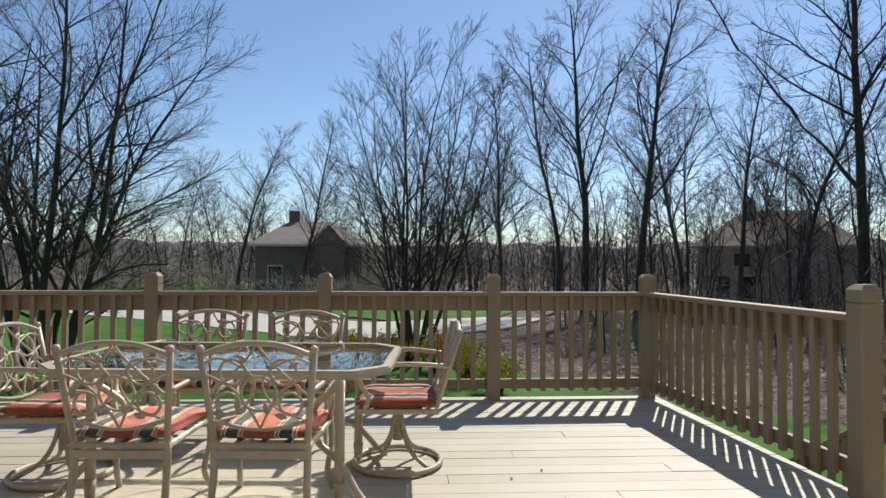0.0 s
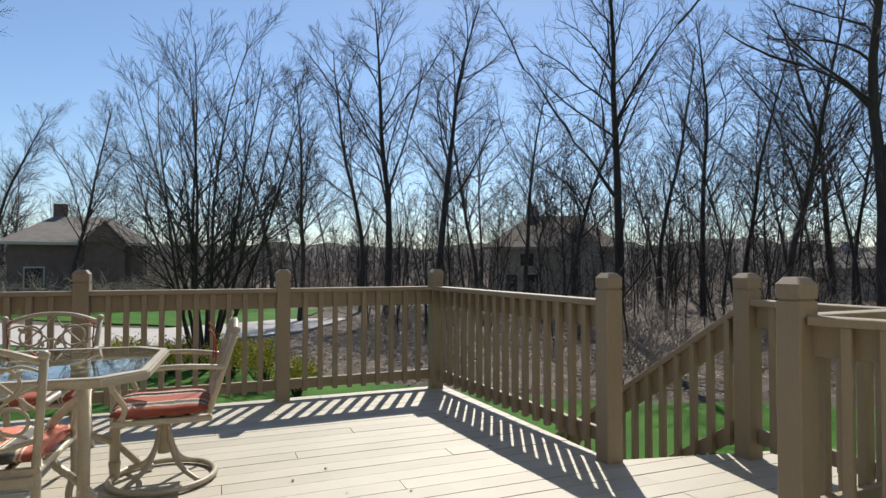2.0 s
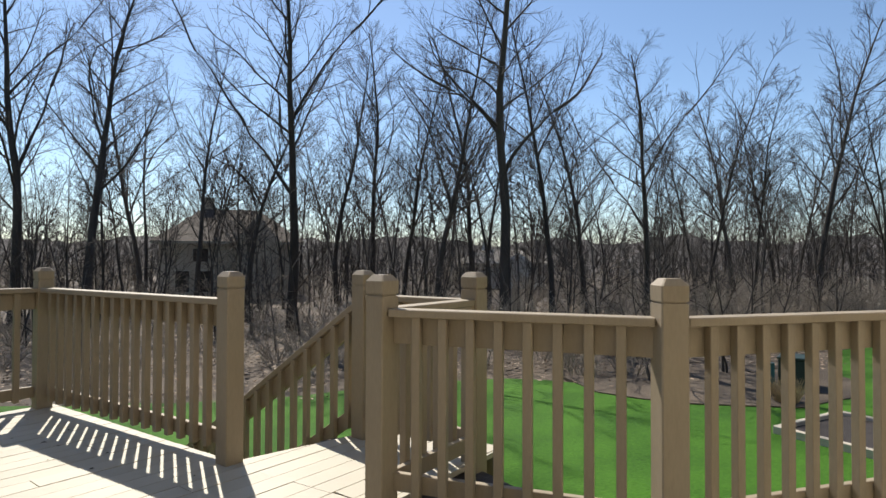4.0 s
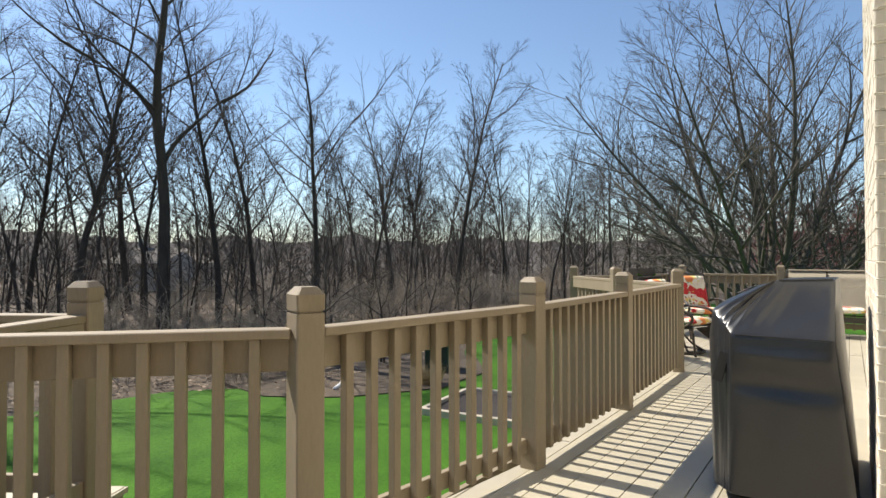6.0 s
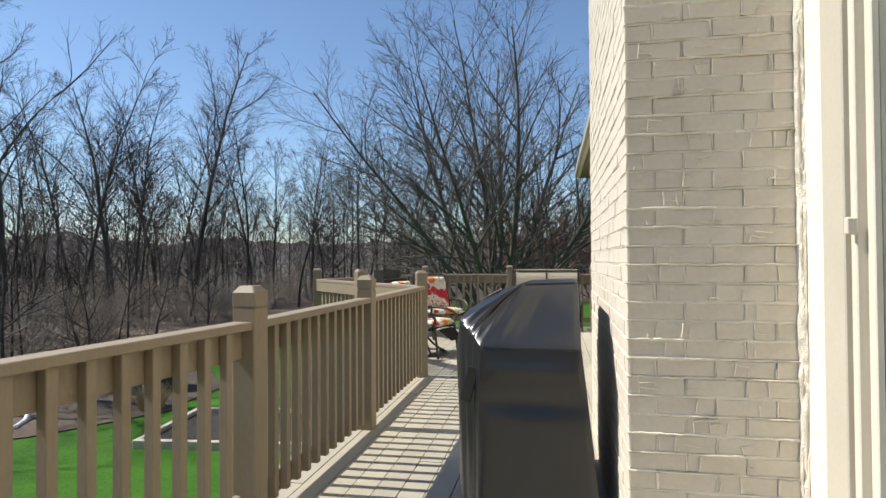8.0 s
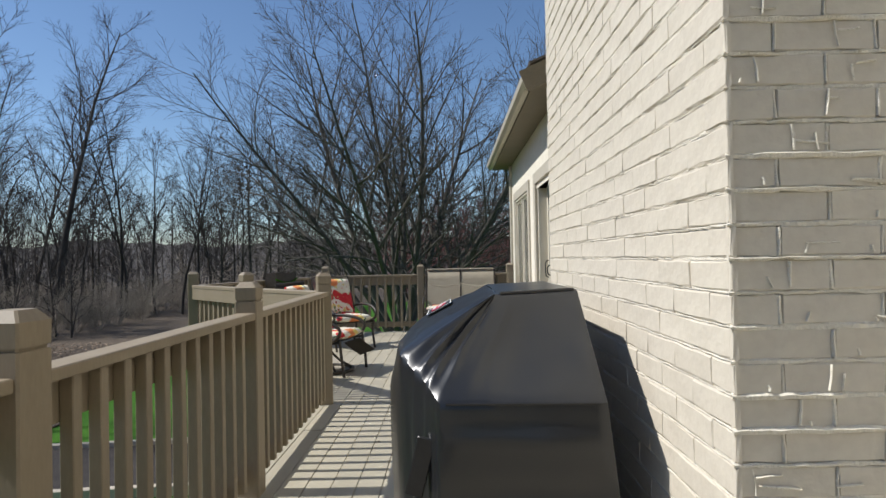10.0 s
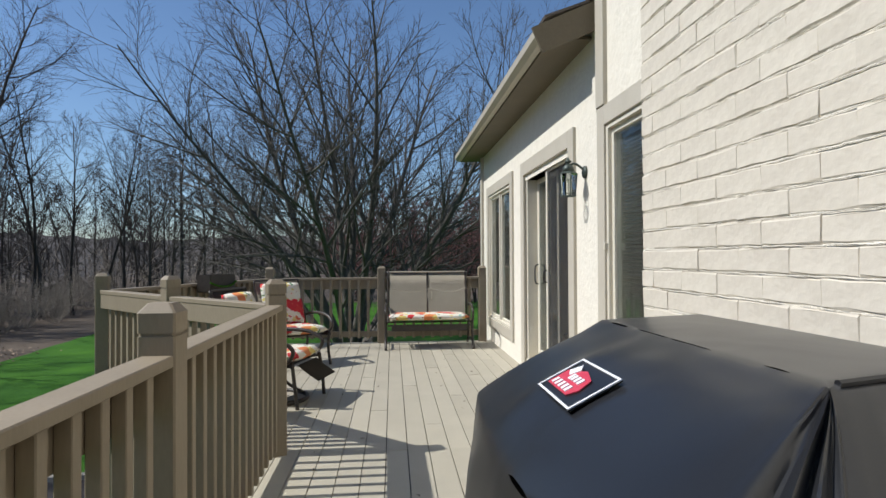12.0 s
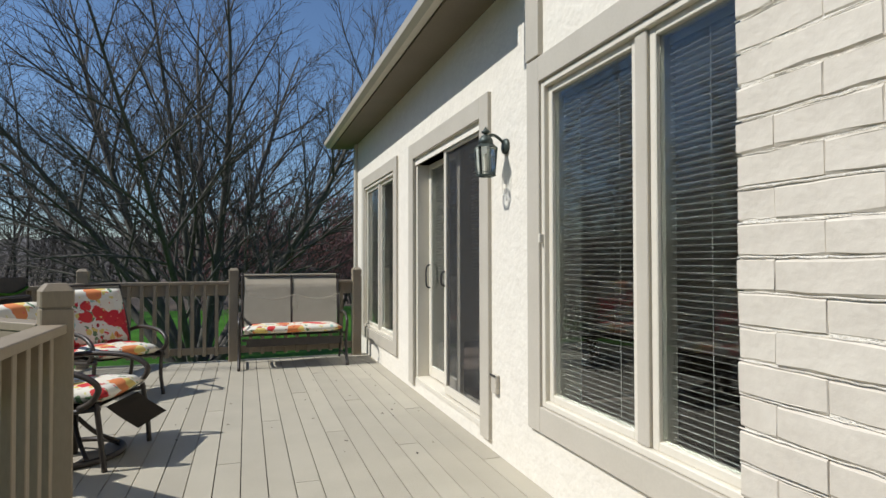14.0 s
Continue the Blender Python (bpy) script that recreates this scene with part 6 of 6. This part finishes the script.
def face_of_bricks(length, place, z_lo, z_hi, limits, head):
    for c in range(int((z_hi - z_lo) / COURSE)):
        z = z_lo + (c + 0.5) * COURSE
        cuts = [0.0]
        u = BLEN if c % 2 else BLEN / 2
        while u < length - 0.05:
            cuts.append(u)
            u += BLEN
        cuts.append(length)
        for a, b in zip(cuts, cuts[1:]):
            lay(b - a - head, place((a + b) / 2, z), limits[0] < z < limits[1])


face_of_bricks(CH_X1 - CH_X0, lambda u, z: pose(CH_X0 + u, CH_Y - 0.011, z), 0.02, 4.6, (1.05, 2.25), 0.0005)
face_of_bricks(CH_Y - WALL_Y - 0.005, lambda u, z: pose(CH_X0 + 0.011, CH_Y - u, z, 0, 0, 90), 0.02, 4.6, (0.6, 2.6), 0.008)
me = bpy.data.meshes.new("brickwork")
me.from_pydata(bulk_v, [], bulk_f)
me.materials.append(BRICK)
tagged(part("brickwork", me, BRICK, chimney), kind="stuff")


# ---- squeezed-out mortar beads, painted over ----
def beads(name, runs, fat):
    verts, faces = [], []
    rr = random.Random(31)
    for a, b, out, up in runs:
        a, b, out, up = Vector(a), Vector(b), Vector(out), Vector(up)
        n = max(2, int((b - a).length / 0.022))
        k0 = len(verts)
        depth, wide = 0.003, 0.004
        for i in range(n + 1):
            p = a.lerp(b, i / n)
            depth = min(0.006, max(-0.002, depth + rr.gauss(0, 0.0021)))
            wide = min(0.0065, max(0.0025, wide + rr.gauss(0, 0.0008)))
            mid = up * rr.uniform(-0.0015, 0.0015)
            w2, d2 = wide * fat, (0.0028 + depth) * fat
            verts += [tuple(p + up * w2 + mid), tuple(p + out * d2 + up * (w2 * 0.3) + mid), tuple(p + out * (d2 * 0.75) - up * (w2 * 0.7) + mid), tuple(p - up * w2 + mid)]
            if i:
                k = k0 + 4 * i
                for q in range(3):
                    faces.append((k - 4 + q, k - 4 + q + 1, k + q + 1, k + q))
    me = bpy.data.meshes.new(name)
    me.from_pydata(verts, [], faces)
    me.materials.append(MORTAR)
    tagged(part(name, me, MORTAR, chimney), kind="stuff")


runs, runs_side, runs_up = [], [], []
rj = random.Random(5)
for c in range(1, 67):
    z = 0.02 + c * COURSE
    runs.append(((CH_X0, CH_Y - 0.0045, z), (CH_X1, CH_Y - 0.0045, z), (0, 1, 0), (0, 0, 1)))
    runs_side.append(((CH_X0 + 0.006, CH_Y, z), (CH_X0 + 0.006, WALL_Y + 0.01, z), (-1, 0, 0), (0, 0, 1)))
    u = BLEN if c % 2 else BLEN / 2
    while u < CH_Y - WALL_Y - 0.05:
        runs_up.append(((CH_X0 + 0.006, CH_Y - u, z + 0.006), (CH_X0 + 0.006, CH_Y - u + rj.uniform(-0.004, 0.004), z + COURSE - 0.006), (-1, 0, 0), (0, 1, 0)))
        u += BLEN
beads("mortar_bead", runs, 0.3)
beads("mortar_bead", runs_side, 1.25)
beads("mortar_bead", runs_up, 0.9)
# ridges of old mortar and paint on the shaded face, and ragged stucco in the corner
ridges = []
for c in range(67):
    z = 0.02 + c * COURSE
    for k in range(4):
        u, w, f = rj.uniform(0.03, 0.55), rj.uniform(0.02, 0.09), rj.uniform(0.25, 0.75)
        if rj.random() < 0.55:
            ridges.append(((CH_X0 + 0.0015, CH_Y - u, z + 0.01), (CH_X0 + 0.0015, CH_Y - u + rj.uniform(-0.008, 0.008), z + COURSE * rj.choice((f, 0.9))), (-1, 0, 0), (0, 1, 0)))
        if rj.random() < 0.4:
            ridges.append(((CH_X0 + 0.0015, CH_Y - u, z + COURSE * f), (CH_X0 + 0.0015, max(WALL_Y + 0.02, CH_Y - u - w), z + COURSE * (f + rj.uniform(-0.12, 0.12))), (-1, 0, 0), (0, 0, 1)))
beads("mortar_bead", ridges, 0.62)
beads("mortar_bead", [((CH_X0 - 0.004 - 0.006 * k, WALL_Y + 0.018 - 0.008 * k, 0.02), (CH_X0 - 0.004 - 0.006 * k, WALL_Y + 0.018 - 0.008 * k, 4.6), (-0.7, 0.7, 0), (0.7, 0.7, 0)) for k in range(3)], 1.7)
